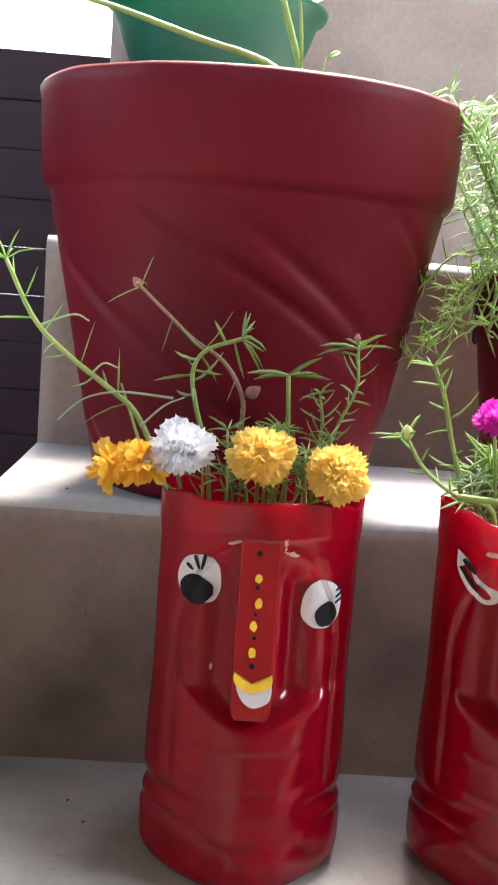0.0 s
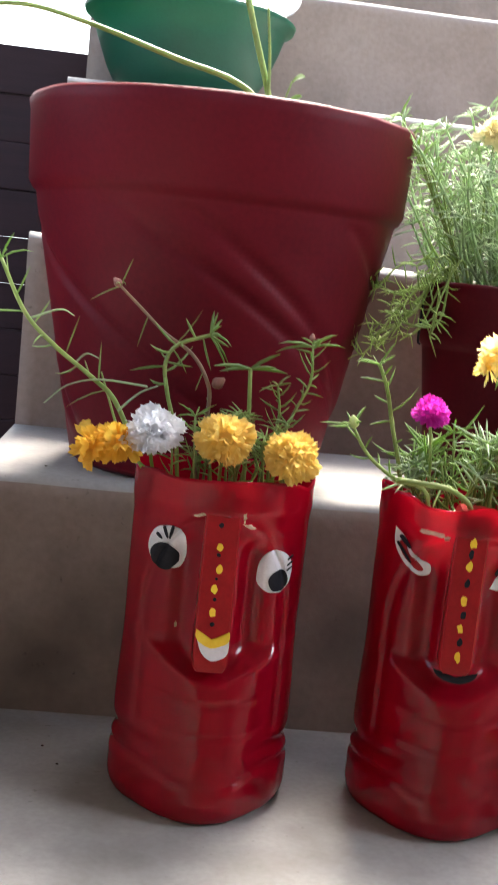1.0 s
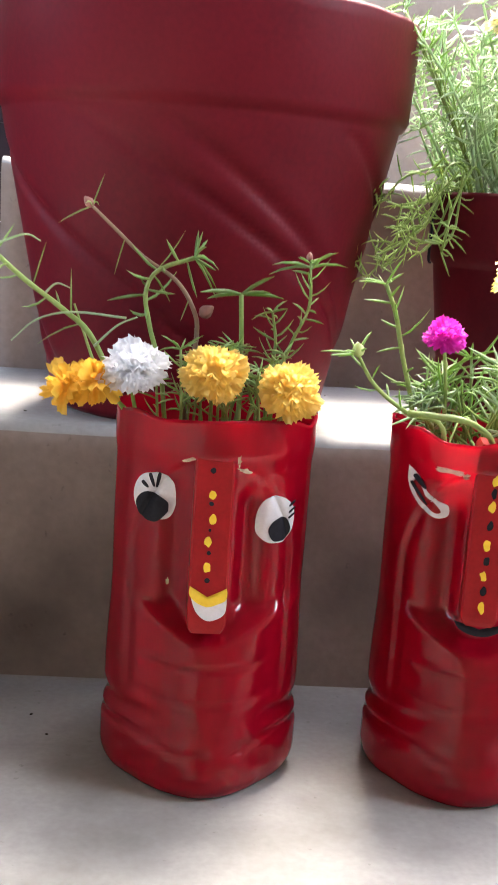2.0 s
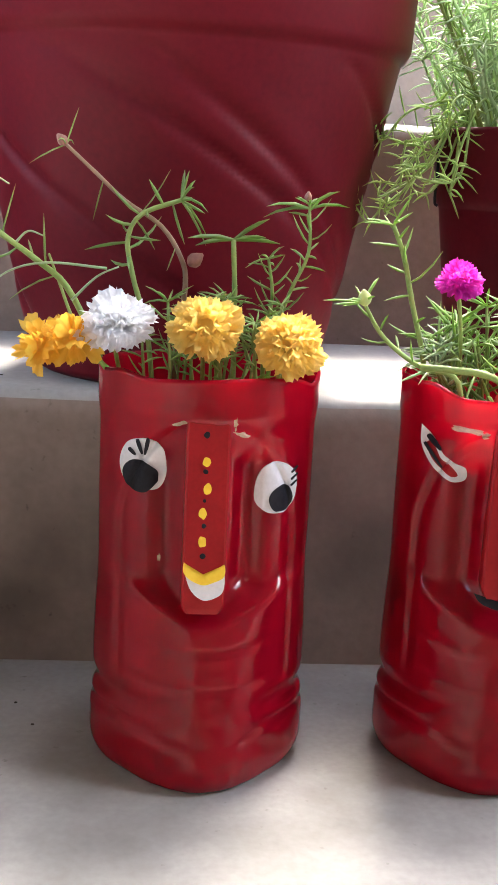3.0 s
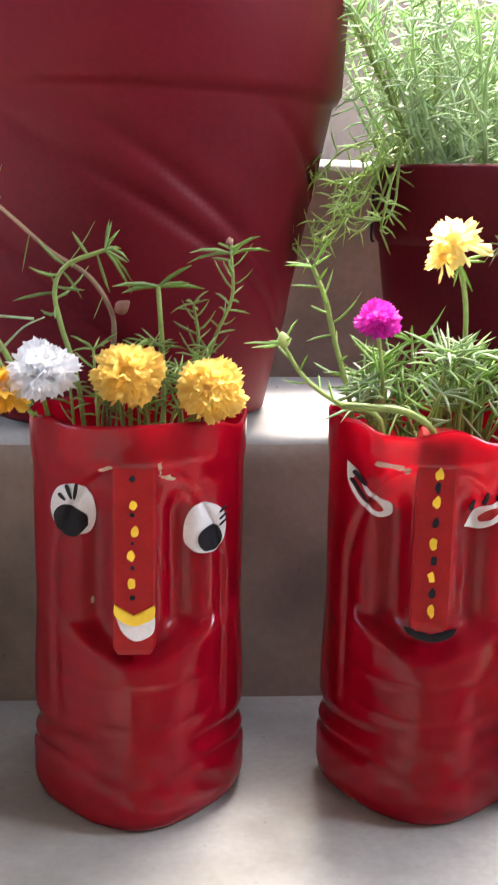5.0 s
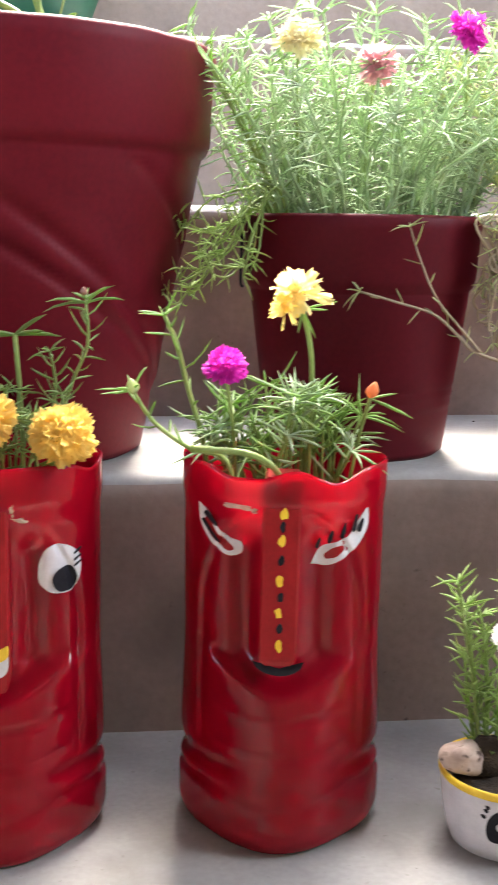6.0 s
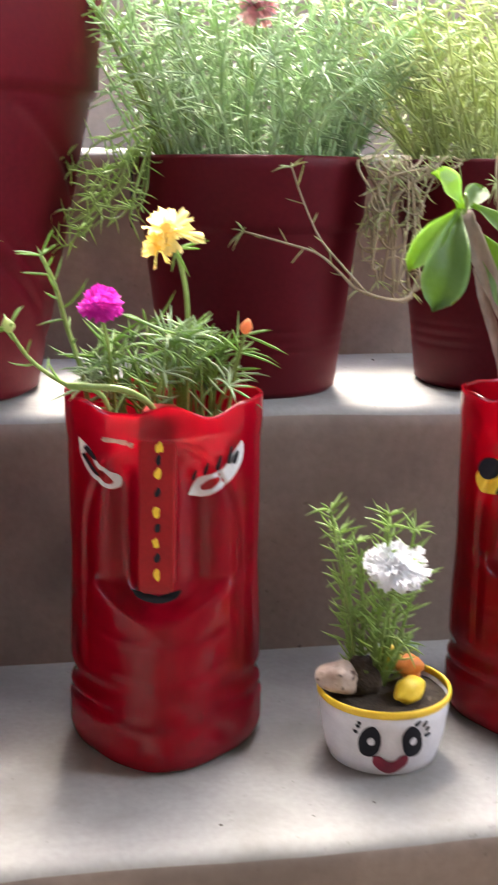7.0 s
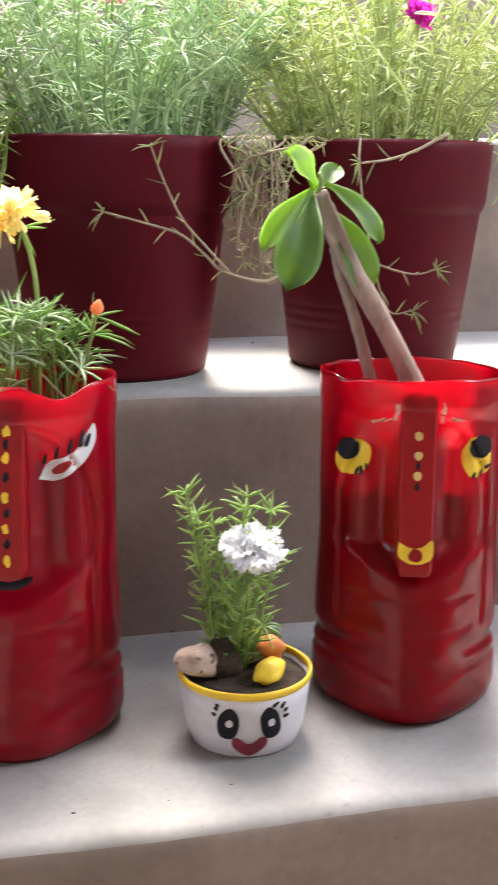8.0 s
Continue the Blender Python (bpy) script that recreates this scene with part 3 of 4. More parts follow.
for z0, dx in ((0.1747, 0.0), (0.1615, 0.0006), (0.149, -0.001), (0.135, -0.0008)):
    paint("dot", A, "yellow_paint", oval(-0.0022 + dx, z0, 0.0020, 0.0026, 0, 0.15, 9, seed=int(z0 * 900)), 0.0005, nose_depth)
for z0, rr in ((0.188, 0.0016), (0.1700, 0.0012), (0.1555, 0.0008), (0.1430, 0.0012), (0.128, 0.0014)):
    paint("dot", A, "black_paint", oval(-0.0026, z0, rr, rr, 0, 0.15, 8, seed=int(z0 * 900)), 0.0004, nose_depth)
paint("nose_tip", A, "white_paint", [(-0.0118, 0.1207), (-0.008, 0.1182), (-0.002, 0.1162), (0.004, 0.1172), (0.0083, 0.1197), (0.0083, 0.1107), (0.004, 0.1067), (-0.002, 0.1057), (-0.008, 0.1107)], 0.0005, nose_depth, "white painted tip of the nose")
paint("nose_band", A, "yellow_paint", [(-0.0118, 0.1247), (-0.0085, 0.1212), (-0.002, 0.1184), (0.004, 0.1202), (0.0083, 0.1237), (0.0083, 0.1177), (0.003, 0.1147), (-0.002, 0.1134), (-0.008, 0.1157), (-0.0118, 0.1197)], 0.0009, nose_depth, "yellow painted band")

for pts in (oval(-0.0160, 0.1925, 0.0036, 0.0011, 20, 0.4, seed=61), oval(0.0112, 0.1935, 0.0010, 0.0030, 0, 0.4, seed=62), oval(0.0150, 0.1875, 0.0046, 0.0013, -8, 0.4, seed=63), oval(-0.0238, 0.1195, 0.0008, 0.0018, 0, 0.3, seed=64)):
    paint("scuff", A, "scuff", pts, 0.0004, label="worn patch of bare plastic")

B = bottle_planter((0.507, -0.109, 0), -10, "red painted cut plastic bottle planter with sleepy white eyes", rim_b, 0.170, (-0.0115, 0.0090, 0.1085, 0.2100, 0.01))
eye = paint("eye", B, "white_paint", [(-0.0465, 0.1915), (-0.0455, 0.180), (-0.039, 0.1695), (-0.030, 0.1635), (-0.0225, 0.1645), (-0.0225, 0.1705), (-0.029, 0.1735), (-0.035, 0.178), (-0.040, 0.186)], 0.0006, label="white painted sleepy eye")
paint("iris", eye, "nose", [(-0.0440, 0.1815), (-0.0395, 0.1735), (-0.031, 0.1665), (-0.0265, 0.1668), (-0.030, 0.1712), (-0.036, 0.1755), (-0.0405, 0.1835)], 0.0009)
paint("pupil", eye, "black_paint", dab(-0.0440, 0.1815, -0.0350, 0.1705, 0.0016), 0.0021)
paint("pupil", eye, "black_paint", dab(-0.0425, 0.1860, -0.0365, 0.1800, 0.0026), 0.0014)
eye = paint("eye", B, "white_paint", [(0.0155, 0.1605), (0.021, 0.1695), (0.032, 0.1735), (0.040, 0.180), (0.0455, 0.1905), (0.0465, 0.181), (0.042, 0.171), (0.034, 0.1635), (0.024, 0.1590)], 0.0006, label="white painted sleepy eye")
paint("iris", eye, "nose", oval(0.0280, 0.1665, 0.0060, 0.0026, 28, 0.1, seed=6), 0.0010)
for x0, z0, x1, z1 in ((0.0185, 0.1695, 0.020, 0.1745), (0.025, 0.1725, 0.0268, 0.1785), (0.032, 0.175, 0.0340, 0.1825), (0.0385, 0.1785, 0.0400, 0.187), (0.0415, 0.178, 0.0435, 0.184)):
    paint("eyelash", eye, "black_paint", dab(x0, z0, x1, z1, 0.0019), 0.0021)
for z0 in (0.1905, 0.176, 0.1545, 0.1375, 0.1195):
    paint("dot", B, "yellow_paint", oval(-0.0010 + 0.01 * (z0 - 0.1) + 0.0008 * math.sin(z0 * 999), z0, 0.0019, 0.0029, 0, 0.25, 9, seed=int(z0 * 900)), 0.0005, nose_depth)
for z0 in (0.1980, 0.1835, 0.1655, 0.146, 0.1290):
    paint("dot", B, "black_paint", oval(-0.0008 + 0.01 * (z0 - 0.1), z0, 0.0017, 0.0026, 0, 0.2, 8, seed=int(z0 * 900)), 0.0004, nose_depth)
paint("mouth", B, "black_paint", [(-0.0150, 0.1110), (-0.0115, 0.1085), (-0.004, 0.1060), (0.004, 0.1060), (0.0105, 0.1085), (0.0130, 0.1110), (0.0108, 0.1065), (0.004, 0.1033), (-0.004, 0.1033), (-0.0115, 0.1063)], 0.0010, lambda x, z: min(front(x, z), nose_depth(x, z) + 0.002), "black painted smile under the nose")

for pts in (oval(-0.0235, 0.1925, 0.0090, 0.0016, -6, 0.45, seed=65), oval(-0.0150, 0.1910, 0.0022, 0.0020, 10, 0.4, seed=66)):
    paint("scuff", B, "scuff", pts, 0.0004, label="worn patch of bare plastic")

D = bottle_planter((0.747, -0.117, 0), -16, "red cut plastic bottle planter with yellow eyes and clear upper wall", rim_d, 0.143, (-0.0110, 0.0095, 0.095, 0.205, 0.0), wall="bottle_clear")
eye = paint("eye", D, "yellow_paint", oval(-0.0375, 0.1615, 0.0098, 0.0120, -28, 0.08, seed=11), 0.0006, label="yellow painted eye with a black pupil")
paint("pupil", eye, "black_paint", oval(-0.0405, 0.1665, 0.0062, 0.0072, -28, 0.05, seed=12), 0.0020)
for x0, z0, x1, z1 in ((-0.036, 0.1515, -0.0345, 0.1555), (-0.0325, 0.152, -0.033, 0.1565), (-0.0295, 0.1555, -0.0300, 0.1585)):
    paint("eyelash", eye, "black_paint", dab(x0, z0, x1, z1, 0.0015), 0.0020)
eye = paint("eye", D, "yellow_paint", oval(0.0360, 0.1625, 0.0098, 0.0125, 12, 0.08, seed=13), 0.0006, label="yellow painted eye with a black pupil")
paint("pupil", eye, "black_paint", oval(0.0385, 0.1690, 0.0072, 0.0068, 12, 0.05, seed=14), 0.0020)
for x0, z0, x1, z1 in ((0.034, 0.1505, 0.0355, 0.1535), (0.0385, 0.151, 0.040, 0.1545), (0.042, 0.1555, 0.0445, 0.1575)):
    paint("eyelash", eye, "black_paint", dab(x0, z0, x1, z1, 0.0015), 0.0020)
for z0 in (0.179, 0.1675, 0.1555):
    paint("dot", D, "petal_pale", oval(-0.0008, z0, 0.0024, 0.0026, 0, 0.1, 9, seed=int(z0 * 900)), 0.0005, nose_depth)
for z0 in (0.1615, 0.1490):
    paint("dot", D, "black_paint", oval(-0.0010, z0, 0.0014, 0.0022, 0, 0.2, 8, seed=int(z0 * 900)), 0.0004, nose_depth)
paint("nose_tip", D, "yellow_paint", [(-0.0108, 0.1165), (-0.0055, 0.1135), (-0.0008, 0.1125), (0.004, 0.1138), (0.0093, 0.1175), (0.0093, 0.1075), (0.004, 0.1035), (-0.0008, 0.1030), (-0.0055, 0.1040), (-0.0108, 0.1085)], 0.0005, nose_depth, "yellow painted tip of the nose")
paint("nostril", D, "nose", oval(-0.0006, 0.1085, 0.0042, 0.0040, 0, 0.08, 10, seed=9), 0.0010, nose_depth)

for pts in (oval(-0.0135, 0.1905, 0.0013, 0.0060, 0, 0.45, seed=67), oval(0.0130, 0.1915, 0.0013, 0.0055, 0, 0.45, seed=68), oval(-0.0215, 0.1865, 0.0052, 0.0014, 15, 0.45, seed=69), oval(0.0215, 0.1875, 0.0050, 0.0012, -12, 0.45, seed=70)):
    paint("scuff", D, "scuff", pts, 0.0004, label="worn patch of bare plastic")


# ---- flower pots ----
def flower_pot(name, at, profile, mt, label, group="", soil=None, warp=None, lean=0.0):
    ob = thing(name, at, label, "flower pot", group)
    if lean:
        ob.matrix_world = pose(*at, 0, lean, 0)
    bm = bmesh.new()
    lathe(bm, profile, 220 if warp else 96, warp)
    part("pot", bm, M[mt], ob)
    if soil:
        r, z = soil
        bm = bmesh.new()
        rings = [[Vector((r * s * math.cos(a * 0.1309), r * s * math.sin(a * 0.1309), z - (0.01 if s == 1 else 0) + 0.006 * noise.noise(Vector((s * 9, a * 0.4, z))) * (s < 1))) for a in range(48)] for s in (1, 0.85, 0.6, 0.3, 0.05)]
        loft(bm, rings, True, False, True)
        part("soil", bm, M["soil"], ob, "dry brown potting soil")
    return ob


def pot_profile(rb, rt, h, band, lip=0.004, wall=0.004, grooves=()):
    """Tapered body, a taller rim band that stands proud, and a rolled edge."""
    p = [(rb * 0.93, 0.0), (rb, 0.004)]
    rm = rt - lip - 0.004
    for k in range(1, 73):
        z = 0.004 + (h - band - 0.008) * k / 72
        p.append((rb + (rm - rb) * k / 72 - 0.0005 * sum(math.exp(-((z - q * h) / 0.0016) ** 2) for q in grooves), z))
    p += [(rm + lip * 0.5, h - band - 0.002), (rm + lip, h - band + 0.004), (rt - 0.0015, h - 0.010), (rt, h - 0.003), (rt - 0.002, h), (rt - wall, h), (rt - wall - 0.002, h - 0.006)]
    p += [(rm - wall, h - band), (rb - wall, 0.02)]
    return p


def swirl(r, z, a):
    """Shallow slanting creases round the big pot, and an edge that is not quite true."""
    if 0.01 < z < 0.20 and r > 0.09:
        for k in range(7):
            u = (a - (0.35 - z) * (12.0 + 1.2 * math.sin(k * 2.1)) - k * 0.8976 - 0.16 * math.sin(k * 5.0) + math.pi) % (2 * math.pi) - math.pi
            r -= (0.0032 * math.exp(-(u / 0.06) ** 2) - 0.0006 * math.exp(-((u - 0.17) / 0.11) ** 2)) * smooth01(0.01, 0.06, z) * (1 - 0.4 * smooth01(0.15, 0.2, z))
    z += 0.0012 * noise.noise(Vector((math.cos(a) * 3, math.sin(a) * 3, r * 20))) * smooth01(0.2, 0.28, z)
    return r, z


big_pot = flower_pot("large_flower_pot", (0.333, 0.105, RISE), pot_profile(0.100, 0.153, 0.278, 0.066, 0.006, 0.005), "big_pot",
                     "large dusty maroon plastic flower pot with slanting creases", soil=(0.140, 0.255), warp=swirl)
pot_p = flower_pot("flower_pot", (0.5925, 0.092, RISE), pot_profile(0.0655, 0.0880, 0.171, 0.048, grooves=(0.20, 0.245, 0.29)), "pot", "dark maroon plastic flower pot full of moss roses", "maroon flower pots", soil=(0.080, 0.155))
pot_q = flower_pot("flower_pot", (0.7945, 0.092, RISE), pot_profile(0.0655, 0.0880, 0.171, 0.048, grooves=(0.20, 0.245, 0.29)), "pot", "dark maroon plastic flower pot with lime green moss roses", "maroon flower pots", soil=(0.080, 0.155))


# ---- plants ----
def grow(name, bm, mt, plant, label="", smooth=True):
    """A part of a plant, from a mesh in the room's own coordinates."""
    bmesh.ops.translate(bm, vec=-plant.location, verts=bm.verts[:])
    return part(name, bm, M[mt], plant, label, smooth)


def stem_part(plant, pts, r0=0.0016, r1=0.0009, mt="stem", n=16, name="stem", label=""):
    bm = bmesh.new()
    tube(bm, curve_points(pts, n), r0 * 0.78, r1 * 0.78, 7, 0.12)
    return grow(name, bm, mt, plant, label)


def leaf_part(plant, pts, mt="leaf", name="leaves", **kw):
    bm = bmesh.new()
    leafy(bm, pts, **kw)
    return grow(name, bm, mt, plant)


def flower_part(plant, at, face, r, mt, seed, label, **kw):
    bm = bmesh.new()
    bloom(bm, at, face, r, seed=seed, **kw)
    return grow("flower", bm, mt, plant, label)


def bud_part(plant, at, way, r, mt="bud"):
    """A closed bud: a pointed, ribbed spindle."""
    bm = bmesh.new()
    w = Vector(way).normalized()
    u = w.orthogonal().normalized()
    v = w.cross(u)
    rings = []
    for k, s in ((-0.6, 0.45), (0.0, 0.95), (0.7, 1.0), (1.5, 0.62), (2.1, 0.2)):
        rings.append([Vector(at) + w * r * k + r * s * (1 + 0.1 * (j % 2)) * (math.cos(j * 0.7854) * u + math.sin(j * 0.7854) * v) for j in range(8)])
    loft(bm, rings, True, True, True)
    return grow("bud", bm, mt, plant)


def moss_rose(name, at, label):
    return thing(name, at, label, "plant", "moss roses")


# plant in the planter with round eyes
pa = moss_rose("moss_rose", (0.345, -0.10, 0.166), "lanky moss rose with white and yellow double flowers")
s1 = [(0.305, -0.105, 0.166), (0.290, -0.10, 0.214), (0.273, -0.10, 0.250), (0.256, -0.10, 0.265), (0.232, -0.10, 0.282), (0.212, -0.10, 0.301), (0.195, -0.10, 0.333)]
stem_part(pa, s1, 0.0024, 0.0016, n=26)
leaf_part(pa, s1, every=0.011, length=0.024, width=0.0014, start=0.4, rise=0.35, tuft=9)
for k, pts in enumerate(([(0.292, -0.10, 0.262), (0.262, -0.105, 0.264), (0.242, -0.105, 0.2585), (0.2285, -0.105, 0.246)], [(0.275, -0.11, 0.246), (0.2875, -0.11, 0.2585), (0.2985, -0.11, 0.264)],
                         [(0.216, -0.10, 0.298), (0.2337, -0.10, 0.305), (0.2426, -0.10, 0.302)], [(0.245, -0.10, 0.272), (0.252, -0.10, 0.279), (0.260, -0.10, 0.277)])):
    bm = bmesh.new()
    tube(bm, curve_points(pts, 12), 0.0008, 0.0004, 5)
    grow("leaf", bm, "leaf_pale", pa)
s1b = [(0.288, -0.098, 0.214), (0.276, -0.095, 0.232), (0.268, -0.095, 0.252), (0.262, -0.095, 0.268)]
stem_part(pa, s1b, 0.0015, 0.0008)
s2 = [(0.329, -0.08, 0.166), (0.329, -0.08, 0.214), (0.333, -0.08, 0.252), (0.330, -0.08, 0.268), (0.319, -0.08, 0.284), (0.300, -0.08, 0.296), (0.285, -0.08, 0.309), (0.269, -0.08, 0.323)]
stem_part(pa, s2, 0.0022, 0.0012, "stem_red", 28)
bud_part(pa, (0.268, -0.08, 0.324), (-0.7, 0, 0.75), 0.0026)
bud_part(pa, (0.336, -0.083, 0.266), (0.6, -0.3, 0.5), 0.0036)
leaf_part(pa, s2, every=0.03, length=0.02, width=0.0010, start=0.3, rise=-0.4, tuft=4)
s3 = [(0.320, -0.09, 0.166), (0.314, -0.09, 0.225), (0.305, -0.09, 0.258), (0.302, -0.09, 0.277), (0.309, -0.09, 0.290), (0.329, -0.09, 0.298)]
stem_part(pa, s3, 0.0020, 0.0016)
leaf_part(pa, s3, every=0.0062, length=0.022, width=0.0020, start=0.45, rise=-0.25, tuft=9)
s4 = [(0.360, -0.09, 0.166), (0.360, -0.09, 0.220), (0.359, -0.09, 0.250), (0.357, -0.09, 0.279)]
stem_part(pa, s4, 0.0019, 0.0018)
bm = bmesh.new()
for wx, wz, ln in ((-1.0, 0.25, 0.026), (-0.9, 0.02, 0.020), (1.0, 0.18, 0.026), (0.75, 0.75, 0.026), (0.95, 0.35, 0.018)):
    needle(bm, (0.357, -0.09, 0.279), (wx, random.uniform(-0.4, 0.2), wz), ln, 0.0030, 0.22)
grow("leaves", bm, "leaf", pa)
for pts in ([(0.378, -0.09, 0.166), (0.380, -0.09, 0.222), (0.388, -0.09, 0.252), (0.397, -0.09, 0.274), (0.396, -0.09, 0.299)],
            [(0.377, -0.088, 0.166), (0.376, -0.09, 0.225), (0.379, -0.09, 0.250), (0.376, -0.09, 0.270)],
            [(0.384, -0.10, 0.166), (0.386, -0.10, 0.215), (0.383, -0.10, 0.247)]):
    stem_part(pa, pts, 0.0018, 0.0010)
    leaf_part(pa, pts, every=0.0040, length=0.013, width=0.0015, start=0.52, rise=0.35, tuft=6)
bm = bmesh.new()
for wx, wz in ((1.0, 0.45), (0.8, 0.9), (-0.8, 0.3), (-0.9, 0.1)):
    needle(bm, (0.396, -0.09, 0.297), (wx, 0.1, wz), 0.024, 0.0022, 0.35)
grow("leaves", bm, "leaf", pa)
bud_part(pa, (0.395, -0.09, 0.302), (0, 0, 1), 0.0018)
for i in range(20):
    x = 0.312 + 0.070 * random.random()
    y = -0.10 + random.uniform(-0.022, 0.030)
    tip = (x + random.uniform(-0.014, 0.014), y + random.uniform(-0.008, 0.01), 0.214 + 0.035 * random.random())
    pts = [(x, y, 0.166), ((x + tip[0]) / 2, y, 0.205), tip]
    stem_part(pa, pts, 0.0014, 0.0009, n=6)
    leaf_part(pa, pts, every=0.0045, length=0.015, width=0.0014, start=0.55, tuft=8)
for at, face, r, mt, sd, lb in (((0.2985, -0.132, 0.2385), (-0.1, -0.6, 0.8), 0.0160, "petal_white", 3, "bright white double flower"), ((0.3425, -0.135, 0.2375), (0.0, -0.8, 0.6), 0.0162, "petal_yellow", 5, "golden yellow double flower"),
                                ((0.3835, -0.138, 0.2315), (0.1, -0.8, 0.55), 0.0162, "petal_yellow", 7, "golden yellow double flower")):
    flower_part(pa, at, face, r, mt, sd, lb, petals=105, ragged=1.3 if mt == "petal_white" else 1.1)
    stem_part(pa, [(at[0] * 0.7 + 0.345 * 0.3, -0.105, 0.166), (at[0], -0.115, 0.218), (at[0], at[1] + 0.006, at[2] - 0.002)], 0.0015, 0.0017, n=10)
for at, face, sd in (((0.2625, -0.130, 0.2260), (-0.6, -0.6, 0.2), 11), ((0.2780, -0.130, 0.2300), (0.3, -0.8, 0.3), 13)):
    flower_part(pa, at, face, 0.0115, "petal_gold", sd, "wilting deep yellow flower", petals=26, ragged=1.8, depth=1.1)
    stem_part(pa, [(0.302, -0.115, 0.200), (0.290, -0.122, 0.218), (at[0], at[1] + 0.004, at[2])], 0.0013, 0.0013, n=8)
bud_part(pa, (0.2885, -0.128, 0.234), (-0.5, -0.3, 0.6), 0.0030, "petal_pink")

# plant in the planter with sleepy eyes
pb = moss_rose("moss_rose", (0.507, -0.10, 0.166), "bushy moss rose with magenta and pale yellow flowers")
for i in range(40):
    a, q = random.random() * 6.28, math.sqrt(random.random())
    x, y = 0.507 + 0.037 * q * math.cos(a), -0.092 + 0.024 * q * math.sin(a)
    h = random.uniform(0.008, 0.056) * (1 - 0.3 * q)
    tip = (x + 0.012 * q * math.cos(a) + random.uniform(-0.016, 0.012), y + 0.010 * math.sin(a) - 0.003, 0.202 + h)
    pts = [(x, y, 0.166), (x + (tip[0] - x) * 0.3 + random.uniform(-0.004, 0.004), y, 0.185 + h * 0.5), tip]
    stem_part(pb, pts, 0.0016, 0.0010, n=8)
    leaf_part(pb, pts, mt=("leaf", "leaf", "leaf_pale")[i % 3], every=0.0050, length=0.023, width=0.0019, start=0.60, rise=random.uniform(0.4, 1.0), tuft=7, sag=(-0.5, 0.25))
sl = [(0.468, -0.10, 0.166), (0.462, -0.10, 0.216), (0.452, -0.10, 0.252), (0.446, -0.10, 0.275), (0.439, -0.10, 0.291)]
stem_part(pb, sl, 0.0021, 0.0016)
leaf_part(pb, sl, every=0.0075, length=0.017, width=0.0017, start=0.35, rise=0.4, tuft=7)
sb = [(0.476, -0.12, 0.166), (0.472, -0.135, 0.214), (0.452, -0.132, 0.222), (0.438, -0.13, 0.231), (0.429, -0.13, 0.240), (0.421, -0.13, 0.253)]
stem_part(pb, sb, 0.0019, 0.0013, n=24)
leaf_part(pb, sb, every=0.013, length=0.019, width=0.0016, start=0.45, rise=0.4, tuft=8)
bud_part(pb, (0.421, -0.131, 0.254), (-0.2, -0.5, 0.8), 0.0034, "leaf_lime")
sh = [(0.452, -0.132, 0.222), (0.466, -0.140, 0.2225), (0.482, -0.146, 0.2215), (0.494, -0.147, 0.2150), (0.500, -0.142, 0.2060)]
stem_part(pb, sh, 0.0026, 0.0022, n=20)
flower_part(pb, (0.471, -0.122, 0.265), (0, -0.55, 0.8), 0.0112, "petal_magenta", 21, "vivid magenta double flower", petals=60, ragged=1.2)
stem_part(pb, [(0.482, -0.11, 0.166), (0.476, -0.116, 0.232), (0.471, -0.120, 0.262)], 0.0014, 0.0014)
flower_part(pb, (0.509, -0.120, 0.306), (-0.3, -0.6, 0.6), 0.0120, "petal_pale", 23, "pale yellow ragged flower", petals=20, ragged=2.2, depth=0.9)
flower_part(pb, (0.503, -0.123, 0.298), (-0.6, -0.5, -0.4), 0.0082, "petal_yellow", 24, "pale yellow ragged flower", petals=12, ragged=2.4, depth=1.2)
stem_part(pb, [(0.520, -0.105, 0.166), (0.521, -0.110, 0.250), (0.518, -0.114, 0.280), (0.511, -0.117, 0.302)], 0.0017, 0.0019)
bm = bmesh.new()
for wx, wz, ln in ((1, 0.35, 0.020), (1, 0.1, 0.014), (0.5, -0.9, 0.016), (-0.2, -1, 0.012)):
    needle(bm, (0.513, -0.118, 0.296), (wx, -0.1, wz), ln, 0.0018, 0.1)
needle(bm, (0.553, -0.118, 0.247), (1, -0.1, -0.35), 0.026, 0.0022, 0.1)
needle(bm, (0.553, -0.118, 0.247), (0.9, 0.1, 0.25), 0.016, 0.0018, 0.1)
grow("leaves", bm, "leaf", pb)
stem_part(pb, [(0.540, -0.105, 0.166), (0.548, -0.112, 0.222), (0.553, -0.118, 0.248)], 0.0014, 0.0014)
bud_part(pb, (0.553, -0.119, 0.250), (0.2, -0.3, 0.9), 0.0034, "petal_orange")

# cutting in the planter with yellow eyes
pd = thing("leafy_cutting", (0.748, -0.105, 0.143), "woody brown cutting with broad fleshy green leaves", "plant")


def branch(pts, r0, r1):
    bm = bmesh.new()
    tube(bm, curve_points(pts, 30), r0, r1, 10, 0.16)
    grow("branch", bm, "bark", pd)


branch([(0.783, -0.10, 0.143), (0.761, -0.10, 0.184), (0.737, -0.10, 0.228), (0.710, -0.10, 0.271), (0.697, -0.10, 0.296), (0.687, -0.10, 0.315)], 0.0072, 0.0062)
branch([(0.743, -0.095, 0.140), (0.727, -0.094, 0.200), (0.718, -0.093, 0.232), (0.706, -0.094, 0.264), (0.700, -0.096, 0.283)], 0.0042, 0.0030)


